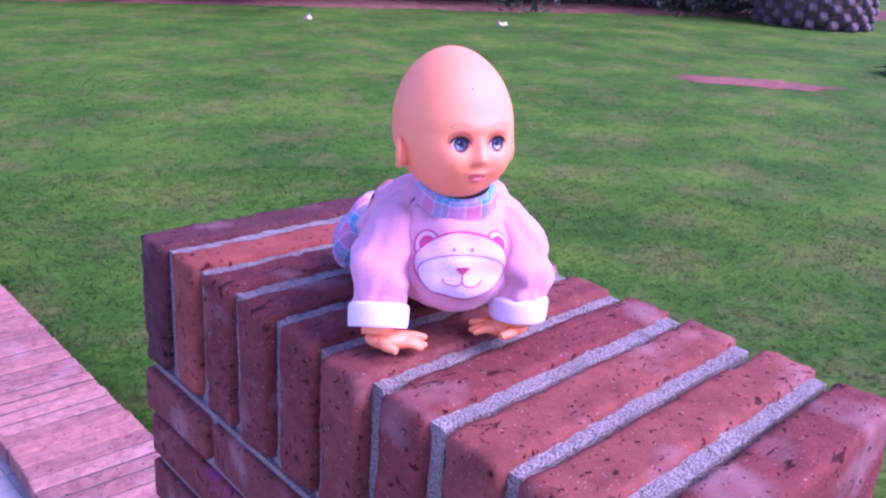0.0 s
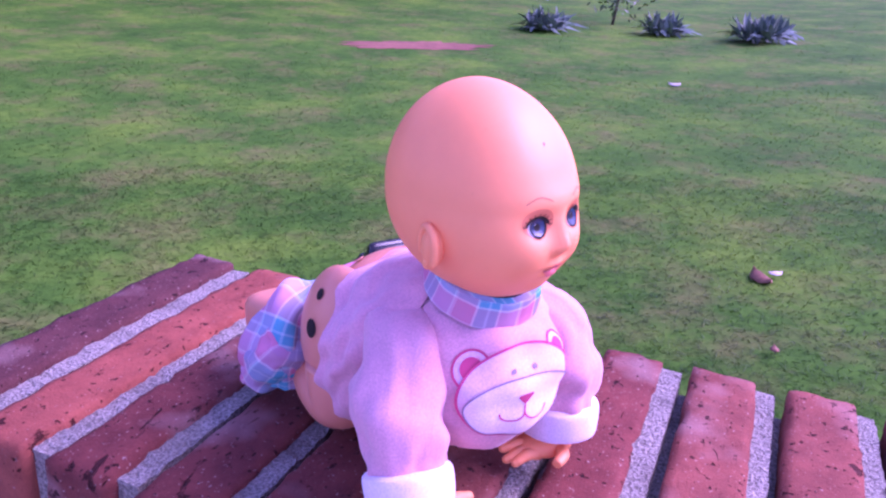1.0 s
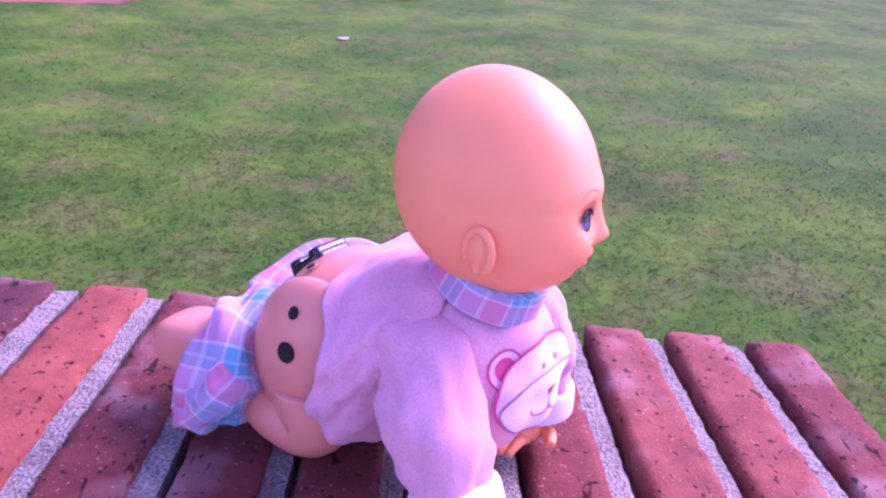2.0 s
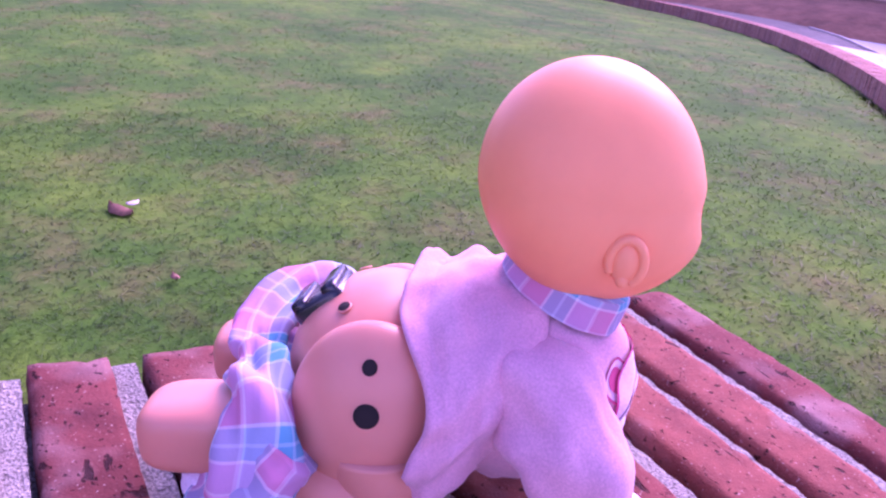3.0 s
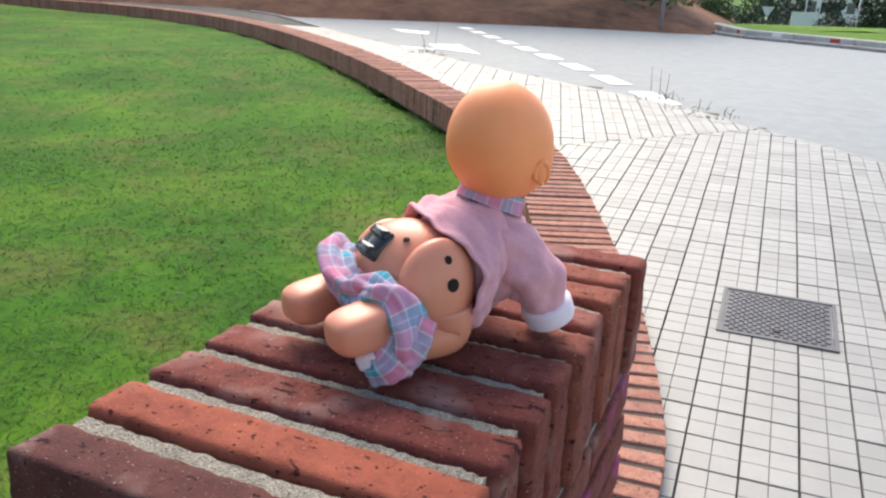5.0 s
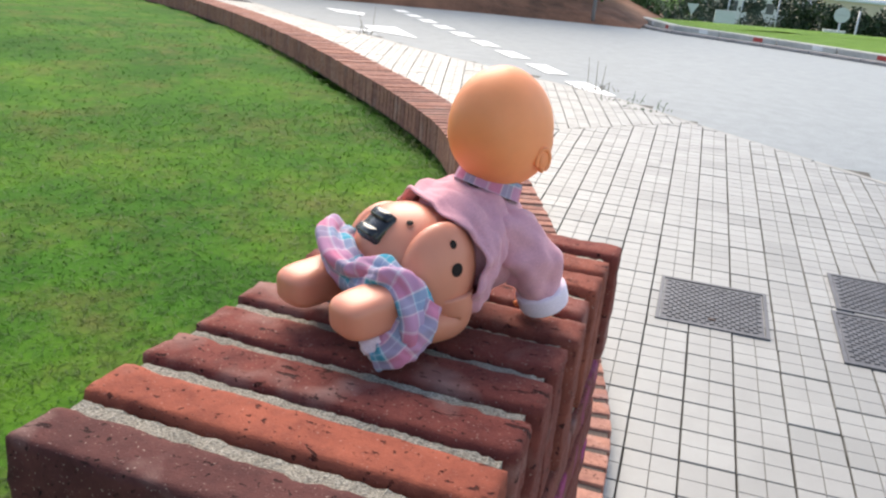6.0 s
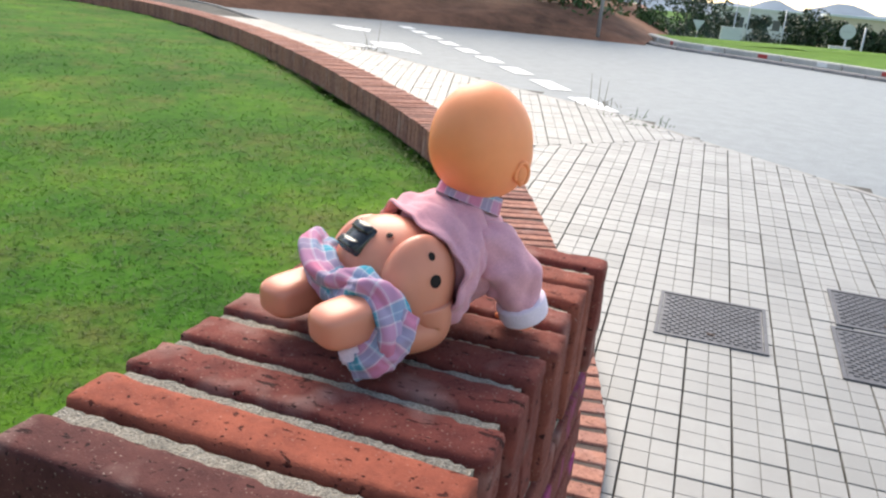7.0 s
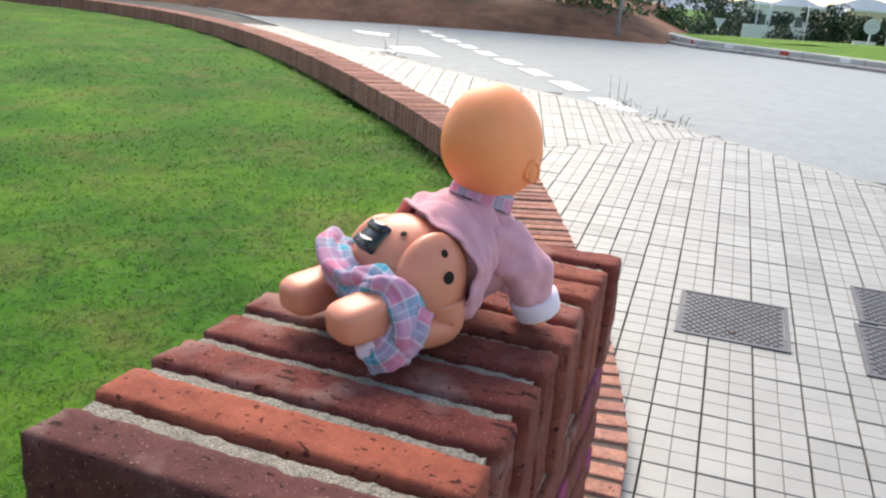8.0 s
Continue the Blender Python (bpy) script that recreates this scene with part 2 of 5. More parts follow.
# ---------------- terrain ----------------
def street(x, y):
    """Height of the sloping pavement."""
    if y > 0:
        return 0.0457 - 0.0877 * 1.5 * (1 - math.exp(-y / 1.5))
    if y > -4.5:
        return 0.0457 - 0.0877 * y
    return 0.0457 + 0.0877 * 4.5 + 0.0877 * 1.5 * (1 - math.exp((y + 4.5) / 1.5))


def lawn_height(x, y):
    s = 0.8 * x + 0.6 * y - 2.5
    return street(x, y) - 0.1 + (0.045 * s * s / (s + 1.5) if s > 0 else 0)


INNER = [(0.47, 16), (0.45, 12), (0.43, 8), (0.41, 5), (0.40, 3.4), (0.39, 2.3), (0.385, 1.4), (0.37, 0.7), (0.31, 0.0), (0.28, -0.6), (0.28, -1.2), (0.34, -1.55), (0.52, -2.13), (0.65, -2.42), (0.80, -2.76), (0.99, -3.17),
         (1.28, -3.67), (1.72, -4.16), (2.24, -4.66), (3.0, -5.4), (4.3, -6.6), (5.7, -7.75), (7.3, -8.8), (9.05, -9.5), (10.6, -9.75), (12.2, -9.75), (14, -9.7), (17, -9.5), (20, -9.2), (24, -8.5)]


def smooth_line(points, step):
    """Points at even steps on a Catmull-Rom line."""
    p = [Vector((*a, 0)) for a in points]
    p = [2 * p[0] - p[1]] + p + [2 * p[-1] - p[-2]]
    dense = []
    for i in range(1, len(p) - 2):
        n = max(4, int((p[i + 1] - p[i]).length / 0.03))
        for k in range(n):
            u = k / n
            a, b, c, d = p[i - 1], p[i], p[i + 1], p[i + 2]
            dense.append(0.5 * (2 * b + (c - a) * u + (2 * a - 5 * b + 4 * c - d) * u * u + (3 * b - a - 3 * c + d) * u ** 3))
    dense.append(p[-2])
    out, left = [dense[0]], step
    for a, b in zip(dense, dense[1:]):
        length = (b - a).length
        while length >= left and length > 0:
            a = a.lerp(b, left / length)
            length = (b - a).length
            out.append(a)
            left = step
        left -= length
    return out


EDGE = smooth_line(INNER, 0.0575)
EDGE_NP = np.array([(p.x, p.y) for p in EDGE])
NEXT = EDGE_NP[np.minimum(np.arange(len(EDGE_NP)) + 1, len(EDGE_NP) - 1)] - EDGE_NP[np.maximum(np.arange(len(EDGE_NP)) - 1, 0)]
NEXT /= np.linalg.norm(NEXT, axis=1)[:, None]


def inside(xy):
    """Signed distance of points to the lawn's edge: positive on the lawn."""
    out = np.empty(len(xy))
    for s in range(0, len(xy), 4000):
        d = xy[s:s + 4000, None, :] - EDGE_NP[None, ::3, :]
        k = np.argmin((d ** 2).sum(2), axis=1)
        near = d[np.arange(len(k)), k]
        tan = NEXT[::3][k]
        side = near[:, 0] * -tan[:, 1] + near[:, 1] * tan[:, 0]
        out[s:s + 4000] = np.sign(side) * np.sqrt((near ** 2).sum(1))
    return out


def graded(a, b, fine, n_out):
    mid = list(np.arange(a, b, fine))
    grow = [fine * 1.35 ** k for k in range(1, n_out)]
    low = list(a - np.cumsum(grow))[::-1]
    high = list(mid[-1] + np.cumsum(grow))
    return np.array(low + mid + high)


def ground_sheet():
    xs, ys = graded(-3, 14, 0.22, 26), graded(-12, 14, 0.22, 26)
    gx, gy = np.meshgrid(xs, ys)
    xy = np.stack([gx.ravel(), gy.ravel()], 1)
    d = inside(xy)
    z = np.array([lawn_height(x, y) if abs(x) < 60 and abs(y) < 60 else lawn_height(max(-60, min(60, x)), max(-60, min(60, y))) for x, y in xy])
    street_z = np.array([street(x, y) for x, y in xy])
    w = np.clip((d + 0.25) / 0.25, 0, 1)
    z = np.where(d > 0, z, w * z + (1 - w) * (street_z - 0.32))
    far_grass = np.clip((-16.0 - xy[:, 1]) / 1.5, 0, 1) * (d < 0)
    z = z + far_grass * 0.17 - np.where(xy[:, 1] < -19, np.minimum(6.0, 0.052 * (-19 - xy[:, 1])), 0) * (d < 0)
    nx, ny = len(xs), len(ys)
    faces = [(j * nx + i, j * nx + i + 1, (j + 1) * nx + i + 1, (j + 1) * nx + i) for j in range(ny - 1) for i in range(nx - 1)]
    me = bpy.data.meshes.new("ground")
    me.from_pydata(np.column_stack([xy, z]).tolist(), [], faces)
    ob = mesh_object("ground", me, M_lawn, smooth=True)
    tagged(ob, "uneven mown lawn with drier patches", "lawn", kind="structure")


ground_sheet()


def grass():
    rng = np.random.default_rng(3)
    chunks = []
    for r0, r1, count, tall, wide in ((0.3, 2.2, 110000, 0.020, 0.0017), (2.2, 4.5, 130000, 0.020, 0.0028), (4.5, 8, 80000, 0.018, 0.0045), (8, 15, 50000, 0.016, 0.008)):
        a = rng.uniform(-2.2, 2.2, count)
        r = np.sqrt(rng.uniform(r0 ** 2, r1 ** 2, count))
        xy = np.stack([0.1 + r * np.cos(a), -0.3 + r * np.sin(a)], 1)
        d = inside(xy)
        keep = (d > 0.004) & ~((xy[:, 0] < 0.31) & (xy[:, 1] < 0.03) & (xy[:, 1] > -0.66))
        along = (xy[:, 0] - 8.65) * 0.62 + (xy[:, 1] - 3.6) * -0.78
        across = (xy[:, 0] - 8.65) * 0.78 + (xy[:, 1] - 3.6) * 0.62
        keep &= ((along / 1.0) ** 2 + (across / 0.42) ** 2 > rng.uniform(0.35, 1.25, count)) | (rng.random(count) < 0.10)
        xy, d = xy[keep], d[keep]
        chunks.append((xy, tall * rng.uniform(0.45, 1.35, len(xy)) * (1 + 0.5 * np.exp(-d / 0.12)), wide * rng.uniform(0.6, 1.3, len(xy))))
    xy = np.concatenate([c[0] for c in chunks])
    h = np.concatenate([c[1] for c in chunks])
    w = np.concatenate([c[2] for c in chunks])
    n = len(xy)
    z = np.array([lawn_height(x, y) for x, y in xy]) - 0.004
    a = rng.uniform(0, 6.283, n)
    lean = rng.normal(0, 1.35, (n, 2)) * h[:, None]
    base = np.column_stack([xy, z])
    side = np.column_stack([np.cos(a), np.sin(a), np.zeros(n)]) * w[:, None]
    side *= np.where(np.cos(a) * lean[:, 1] - np.sin(a) * lean[:, 0] < 0, -1.0, 1.0)[:, None]
    mid = base + np.column_stack([lean * 0.45, h * 0.42])
    tip = base + np.column_stack([lean, h * 0.62])
    verts = np.stack([base - side, base + side, mid + side * 0.8, mid - side * 0.8, tip], 1).reshape(-1, 3)
    k = np.arange(n) * 5
    me = bpy.data.meshes.new("grass")
    me.vertices.add(5 * n)
    me.vertices.foreach_set("co", verts.ravel())
    loops = np.stack([k, k + 1, k + 2, k + 3, k + 3, k + 2, k + 4], 1)
    me.loops.add(7 * n)
    me.loops.foreach_set("vertex_index", loops.ravel())
    me.polygons.add(2 * n)
    starts = np.stack([np.arange(n) * 7, np.arange(n) * 7 + 4], 1).ravel()
    me.polygons.foreach_set("loop_start", starts)
    me.update(calc_edges=True)
    me.validate()
    up = np.column_stack([rng.normal(0, 0.28, (n, 2)), np.ones(n)])
    up /= np.linalg.norm(up, axis=1)[:, None]
    me.polygons.foreach_set("use_smooth", [True] * len(me.polygons))
    me.normals_split_custom_set_from_vertices(np.repeat(up, 5, axis=0).tolist())
    ob = mesh_object("grass", me, M_blade)
    tagged(ob, "short green lawn grass with dry blades", "grass", kind="stuff")


grass()


def sheet(name, xs, ys, height, test, material, label, category):
    """A flat sheet that follows a height, kept where test says so."""
    verts, index, faces = [], {}, []
    for j in range(len(ys) - 1):
        for i in range(len(xs) - 1):
            if not test((xs[i] + xs[i + 1]) / 2, (ys[j] + ys[j + 1]) / 2):
                continue
            f = []
            for a, b in ((i, j), (i + 1, j), (i + 1, j + 1), (i, j + 1)):
                if (a, b) not in index:
                    index[a, b] = len(verts)
                    verts.append((xs[a], ys[b], height(xs[a], ys[b])))
                f.append(index[a, b])
            faces.append(f)
    me = bpy.data.meshes.new(name)
    me.from_pydata(verts, [], faces)
    return tagged(mesh_object(name, me, material, smooth=True), label, category, kind="structure")


# the kerb between pavement and road
KERB = smooth_line([(-9, -1.2), (-4, -2.6), (-1.6, -3.7), (-0.86, -4.11), (-0.45, -4.44), (0.09, -4.80), (0.65, -5.27), (1.25, -5.60), (2.43, -6.32), (3.45, -7.10), (4.6, -8.0), (6.2, -9.5), (8.2, -11.3), (11, -12.6), (18, -13.5)], 0.25)


def beyond_kerb(x, y):
    k = min(range(len(KERB)), key=lambda i: (KERB[i].x - x) ** 2 + (KERB[i].y - y) ** 2)
    a, b = KERB[max(0, k - 1)], KERB[min(len(KERB) - 1, k + 1)]
    t = b - a
    return (x - KERB[k].x) * t.y - (y - KERB[k].y) * t.x


def edge_gap(x, y):
    """Metres by which a place lies beyond the kerb line."""
    k = min(range(len(KERB)), key=lambda i: (KERB[i].x - x) ** 2 + (KERB[i].y - y) ** 2)
    t = (KERB[min(len(KERB) - 1, k + 1)] - KERB[max(0, k - 1)]).normalized()
    return (x - KERB[k].x) * t.y - (y - KERB[k].y) * t.x


def kerb_plane(x, y):
    k = min(range(len(KERB)), key=lambda i: (KERB[i].x - x) ** 2 + (KERB[i].y - y) ** 2)
    t = (KERB[min(len(KERB) - 1, k + 1)] - KERB[max(0, k - 1)]).normalized()
    n = Vector((t.y, -t.x, 0))
    return KERB[k] - n * 0.004, n


def pavement_base(x, y):
    return beyond_kerb(x, y) <= 0.0


xs = np.arange(-6, 12, 0.3)
ys = np.arange(-13, 4, 0.3)
pav = sheet("pavement", xs, ys, lambda x, y: street(x, y) - 0.018, lambda x, y: pavement_base(x, y) and inside(np.array([[x, y]]))[0] < -0.24, M_tile_joint, "pale grey ribbed paving tiles with dark joints", "pavement")
sheet("road", np.concatenate([np.arange(-40, -8, 2.0), np.arange(-8, 14, 0.4), np.arange(14, 60, 2.0)]), np.concatenate([np.arange(-18.2, -9, 0.5), np.arange(-9, 3, 0.4)]),
      lambda x, y: street(x, y) - 0.1, lambda x, y: beyond_kerb(x, y) > -0.08 and y > -18.4, M_asphalt, "pale worn asphalt road", "road")


def kerb():
    base = empty("kerb", (0, 0, 0))
    tagged(base, "flush concrete kerb stones along the road", "kerb", kind="structure")
    for a, b in zip(KERB[::3], KERB[3::3]):
        m = (a + b) / 2
        if m.x < -4 or m.x > 9:
            continue
        z = street(m.x, m.y)
        ob = part("kerb_stone", boxed(-(b - a).length / 2 + 0.004, (b - a).length / 2 - 0.004, -0.05, 0.002, -0.16, -0.004, bevel=0.004), M_kerbstone, base)
        ob.matrix_local = pose(m.x, m.y, z, 0, 0, math.degrees(math.atan2(b.y - a.y, b.x - a.x))) @ pose(0, 0, 0, 0, math.degrees(math.atan2(street(a.x, a.y) - street(b.x, b.y), (b - a).length)), 0)


kerb()


def gutter_dirt():
    """Dark soil and small stones gathered against the kerb."""
    rng = random.Random(31)
    verts, faces = [], []
    for p, q in zip(KERB, KERB[1:]):
        if not -3 < p.x < 5:
            continue
        t = (q - p).normalized()
        n = Vector((t.y, -t.x, 0))
        thick = max(0.12, 0.5 + 1.1 * noise.noise(Vector((p.x * 1.7, p.y * 1.7, 4))) + (0.8 if -0.1 < p.x < 0.45 else 0))
        for _ in range(int(110 * thick)):
            c = p.lerp(q, rng.random()) + n * abs(rng.gauss(0.0, 0.035 * thick))
            r = rng.uniform(0.006, 0.022)
            z = street(c.x, c.y) - 0.1 + rng.uniform(0, 0.09) * max(0, 1 - (c - p).dot(n) / 0.06)
            b = len(verts)
            verts += [(c.x + r * rng.uniform(0.5, 1), c.y, z), (c.x - r * 0.6, c.y + r, z), (c.x - r * 0.6, c.y - r, z), (c.x, c.y, z + r * rng.uniform(0.4, 1.1))]
            faces += [(b, b + 1, b + 3), (b + 1, b + 2, b + 3), (b + 2, b, b + 3), (b, b + 2, b + 1)]
    me = bpy.data.meshes.new("gutter_dirt")
    me.from_pydata(verts, [], faces)
    tagged(mesh_object("gutter_dirt", me, M_dirt), "dark soil and grit gathered along the kerb", "dirt", kind="stuff")


gutter_dirt()


# ---------------- the brick pier ----------------
PITCH, WIDE, TALL, THICK, TOP = 0.0655, 0.302, 0.14, 0.047, 0.90


def brick_pier():
    pier = empty("brick_pier", (0.145, -0.317, 0.0))
    tagged(pier, "weathered red brick pier with an upright brick coping", "pier")
    inv = Matrix.Translation((-0.145, 0.317, 0))
    looks = [M_brick_dark, M_brick_orange, M_brick_mid, M_brick_mid, M_brick_mid, M_brick, M_brick_mid, M_brick, M_brick, M_brick_mid]
    rng = random.Random(5)
    for k in range(10):
        ob = part("coping_brick", worn_brick(WIDE, THICK, TALL, k + 1), looks[k], pier, smooth=True)
        ob.matrix_local = inv @ pose(WIDE / 2 + rng.uniform(-0.004, 0.004), -(PITCH * k + THICK / 2) + rng.uniform(-0.002, 0.002), TOP - TALL / 2 + rng.uniform(-0.002, 0.001), rng.uniform(-0.8, 0.8), 0, rng.uniform(-0.6, 0.6))
    for k in range(9):
        bm = bmesh.new()
        gap = 0.0058 if k >= 4 else 0.0035 if k >= 2 else 0.002
        y1, y0 = -(PITCH * k + THICK) + 0.004, -PITCH * (k + 1) + gap
        box(bm, 0.0125, WIDE - 0.004, y0, y1, TOP - TALL - 0.02, TOP - 0.0062)
        bmesh.ops.subdivide_edges(bm, edges=[e for e in bm.edges if e.calc_length() > 0.2], cuts=60, use_grid_fill=True)
        for v in bm.verts:
            if v.co.z > TOP - 0.01:
                v.co.z += 0.0016 * noise.noise(v.co * 60) + 0.0018 * noise.noise(v.co * 300)
            if v.co.z > TOP - 0.02:
                v.co.y += 0.0012 * noise.noise(v.co * 150)
        box(bm, 0.04, WIDE - 0.008, -PITCH * (k + 1) - 0.004, y1, TOP - TALL - 0.02, TOP - 0.022)
        ob = part("mortar_joint", bm, M_mortar, pier)
        ob.matrix_local = inv
    core = part("mortar_core", boxed(0.008, WIDE - 0.008, -0.625, -0.008, 0.05 - 0.1, TOP - TALL - 0.006), M_mortar, pier)
    core.matrix_local = inv
    # courses below the coping
    z, course = TOP - TALL - 0.012, 0
    while z > 0.03:
        z0 = z - 0.047
        cuts = [0, 0.145, 0.45, 0.635] if course % 2 == 0 else [0, 0.30, 0.635]
        for a, b in zip(cuts, cuts[1:]):
            lb = b - a - (0.010 if b < 0.63 else 0)
            for x0, x1 in ((0.0, 0.144), (0.156, WIDE)):
                paint = x0 == 0 and ((course < 3 and b > 0.6) or (course == 1 and a == 0))
                ob = part("course_brick", rough_brick(x1 - x0, lb, 0.047, course + a * 10 + x0, bevel=0.004, cuts=3), M_brick_painted if paint else rng.choice([M_brick_mid, M_brick, M_brick_orange]), pier, smooth=True)
                ob.matrix_local = inv @ pose((x0 + x1) / 2 + rng.uniform(-0.002, 0.002), -(a + lb / 2), (z + z0) / 2)
        z, course = z0 - 0.012, course + 1


def painted_brick():
    m = M_brick_mid.copy()
    m.name = "brick_with_magenta_spray"
    t = m.node_tree
    b = t.nodes["Principled BSDF"]
    old = b.inputs["Base Color"].links[0].from_socket
    mask = ramp(t, world_noise(t, 14, 3, 0.5), [(0.56, (0, 0, 0)), (0.66, (0.4,) * 3)])
    t.links.new(mixed(t, mask, old, (0.50, 0.05, 0.30)), b.inputs["Base Color"])
    return m


M_brick_painted = painted_brick()
brick_pier()


# ---------------- things on the street side ----------------
def manhole(at, rz, lx, ly, label):
    x, y = at
    slope = math.degrees(math.atan(-0.0877))
    base = empty("manhole_cover", (x, y, street(x, y)))
    base.matrix_world = pose(x, y, street(x, y) + 0.001, slope, 0, 0) @ pose(0, 0, 0, 0, 0, rz)
    tagged(base, label, "manhole cover", group="manhole covers")
    bm = bmesh.new()
    for x0, x1, y0, y1 in ((-lx / 2, lx / 2, -ly / 2, -ly / 2 + 0.012), (-lx / 2, lx / 2, ly / 2 - 0.012, ly / 2), (-lx / 2, -lx / 2 + 0.012, -ly / 2 + 0.012, ly / 2 - 0.012), (lx / 2 - 0.012, lx / 2, -ly / 2 + 0.012, ly / 2 - 0.012)):
        box(bm, x0, x1, y0, y1, -0.03, 0.004)
    part("frame", bm, M_iron, base)
    part("plate", boxed(-lx / 2 + 0.015, lx / 2 - 0.015, -ly / 2 + 0.015, ly / 2 - 0.015, -0.03, 0.001), M_iron, base)
    bm = bmesh.new()
    n = 0
    yy = -ly / 2 + 0.03
    while yy < ly / 2 - 0.025:
        xx = -lx / 2 + 0.03 + (0.012 if n % 2 else 0)
        while xx < lx / 2 - 0.025:
            box(bm, xx - 0.008, xx + 0.008, yy - 0.0035, yy + 0.0035, 0.0005, 0.004)
            xx += 0.026
        yy += 0.016
        n += 1
    tagged(part("tread", bm, M_iron, base), kind="stuff")
    part("lifting_hole", boxed(-0.012, 0.012, ly * 0.3, ly * 0.3 + 0.014, 0.0015, 0.0052, bevel=0.003), M_joint, base)


manhole((-0.194, -2.278), 1.5, 0.345, 0.33, "square dark chequered iron cover in the pavement")
manhole((-0.735, -2.255), 1.5, 0.33, 0.35, "dark ribbed iron cover beside another cover")
manhole((-0.745, -2.60), 1.5, 0.33, 0.30, "grey iron cover with a pale edge")


def can_on_lawn():
    x, y = 0.885, -2.90
    base = empty("drinks_can", (x, y, lawn_height(x, y) + 0.012))
    tagged(base, "blue and white crushed drinks can lying in grass", "can")
    prof = [(0, 0.0), (0.024, 0.0), (0.0325, 0.007), (0.033, 0.012), (0.033, 0.108), (0.0325, 0.112), (0.026, 0.122), (0.0, 0.121)]
    for name, a, b, mat in (("bottom", 0, 3, M_blue), ("body", 3, 4, M_blue), ("band", 4, 5, M_canwhite), ("top", 5, 7, M_pole)):
        bm = bmesh.new()
        rings = []
        rows = prof[a:b + 1]
        if name == "body":
            rows = [(0.033, 0.012), (0.033, 0.03), (0.031, 0.045), (0.033, 0.06), (0.033, 0.07)]
        if name == "band":
            rows = [(0.033, 0.07), (0.032, 0.085), (0.033, 0.1), (0.033, 0.112)]
        for r, z in rows:
            rings.append([bm.verts.new((r * math.cos(k * 0.3927) * (1 - 0.08 * math.sin(k)), r * math.sin(k * 0.3927), z)) for k in range(16)])
        for p, q in zip(rings, rings[1:]):
            for k in range(16):
                bm.faces.new((p[k], p[(k + 1) % 16], q[(k + 1) % 16], q[k]))
        part(name, bm, mat, base, smooth=True)
    base.matrix_world = pose(x, y, lawn_height(x, y) + 0.024, 68, 0, 40)


M_blue = simple("blue_print", (0.02, 0.12, 0.55), 0.35, 0.3, vary=0.1)
M_canwhite = simple("white_print", (0.7, 0.74, 0.8), 0.35, 0.2, vary=0.1)
can_on_lawn()


def litter(name, at, size, rz, material, label, category):
    x, y = at
    bm = bmesh.new()
    bmesh.ops.create_grid(bm, x_segments=5, y_segments=4, size=0.5)
    for v in bm.verts:
        u, w = v.co.x, v.co.y
        v.co.y *= max(0.12, 1 - (2 * u) ** 2) * 0.6
        v.co.z = 0.25 * u * u - 0.3 * abs(w) + 0.06 * noise.noise(v.co * 5 + Vector((x, y, 0)))
        v.co *= size
    bmesh.ops.solidify(bm, geom=bm.faces[:], thickness=size * 0.02)
    ob = bm_object(name, bm, material, smooth=True)
    ob.matrix_world = pose(x, y, lawn_height(x, y) + 0.03, 0, 0, rz)
    tagged(ob, label, category)


M_dry = simple("dry_leaf", (0.20, 0.09, 0.05), 0.8, vary=0.35, scale=60)
M_pale = simple("pale_leaf", (0.55, 0.48, 0.38), 0.8, vary=0.2, scale=60)
litter("fallen_leaf", (3.02, -0.55), 0.14, 30, M_dry, "curled brown dry leaf lying on the lawn", "leaf")
litter("fallen_leaf", (3.06, -0.60), 0.06, 120, M_pale, "small pale dry leaf beside a brown one", "leaf")
litter("fallen_leaf", (7.83, 0.46), 0.12, 80, M_pale, "pale dry leaf on the lawn", "leaf")
litter("fallen_leaf", (2.32, -0.62), 0.05, 10, M_dry, "small reddish leaf on the lawn", "leaf")
litter("fallen_bark", (7.03, 10.17), 0.35, 50, M_pale, "pale strip of bark on the lawn", "bark")
litter("fallen_bark", (9.67, 8.5), 0.32, 20, M_pale, "pale strip of bark on bare lawn", "bark")


def bare_patch():
    bm = bmesh.new()
    rim = []
    for k in range(90):
        a = k / 90 * 2 * math.pi
        r = 0.85 + 0.35 * noise.noise(Vector((math.cos(a) * 2, math.sin(a) * 2, 3))) + 0.3 * noise.noise(Vector((math.cos(a) * 7, math.sin(a) * 7, 5)))
        u, w = 1.05 * r * math.cos(a), 0.34 * r * math.sin(a)
        x, y = 8.65 + u * 0.62 + w * 0.78, 3.6 - u * 0.78 + w * 0.62
        rim.append(bm.verts.new((x, y, lawn_height(x, y) + 0.004)))
    c = bm.verts.new((8.65, 3.6, lawn_height(8.65, 3.6) + 0.012))
    for k in range(90):
        bm.faces.new((rim[k], rim[(k + 1) % 90], c))
    tagged(bm_object("bare_patch", bm, M_bare, smooth=True), "patch of bare reddish earth in the lawn", "earth", kind="structure")


bare_patch()


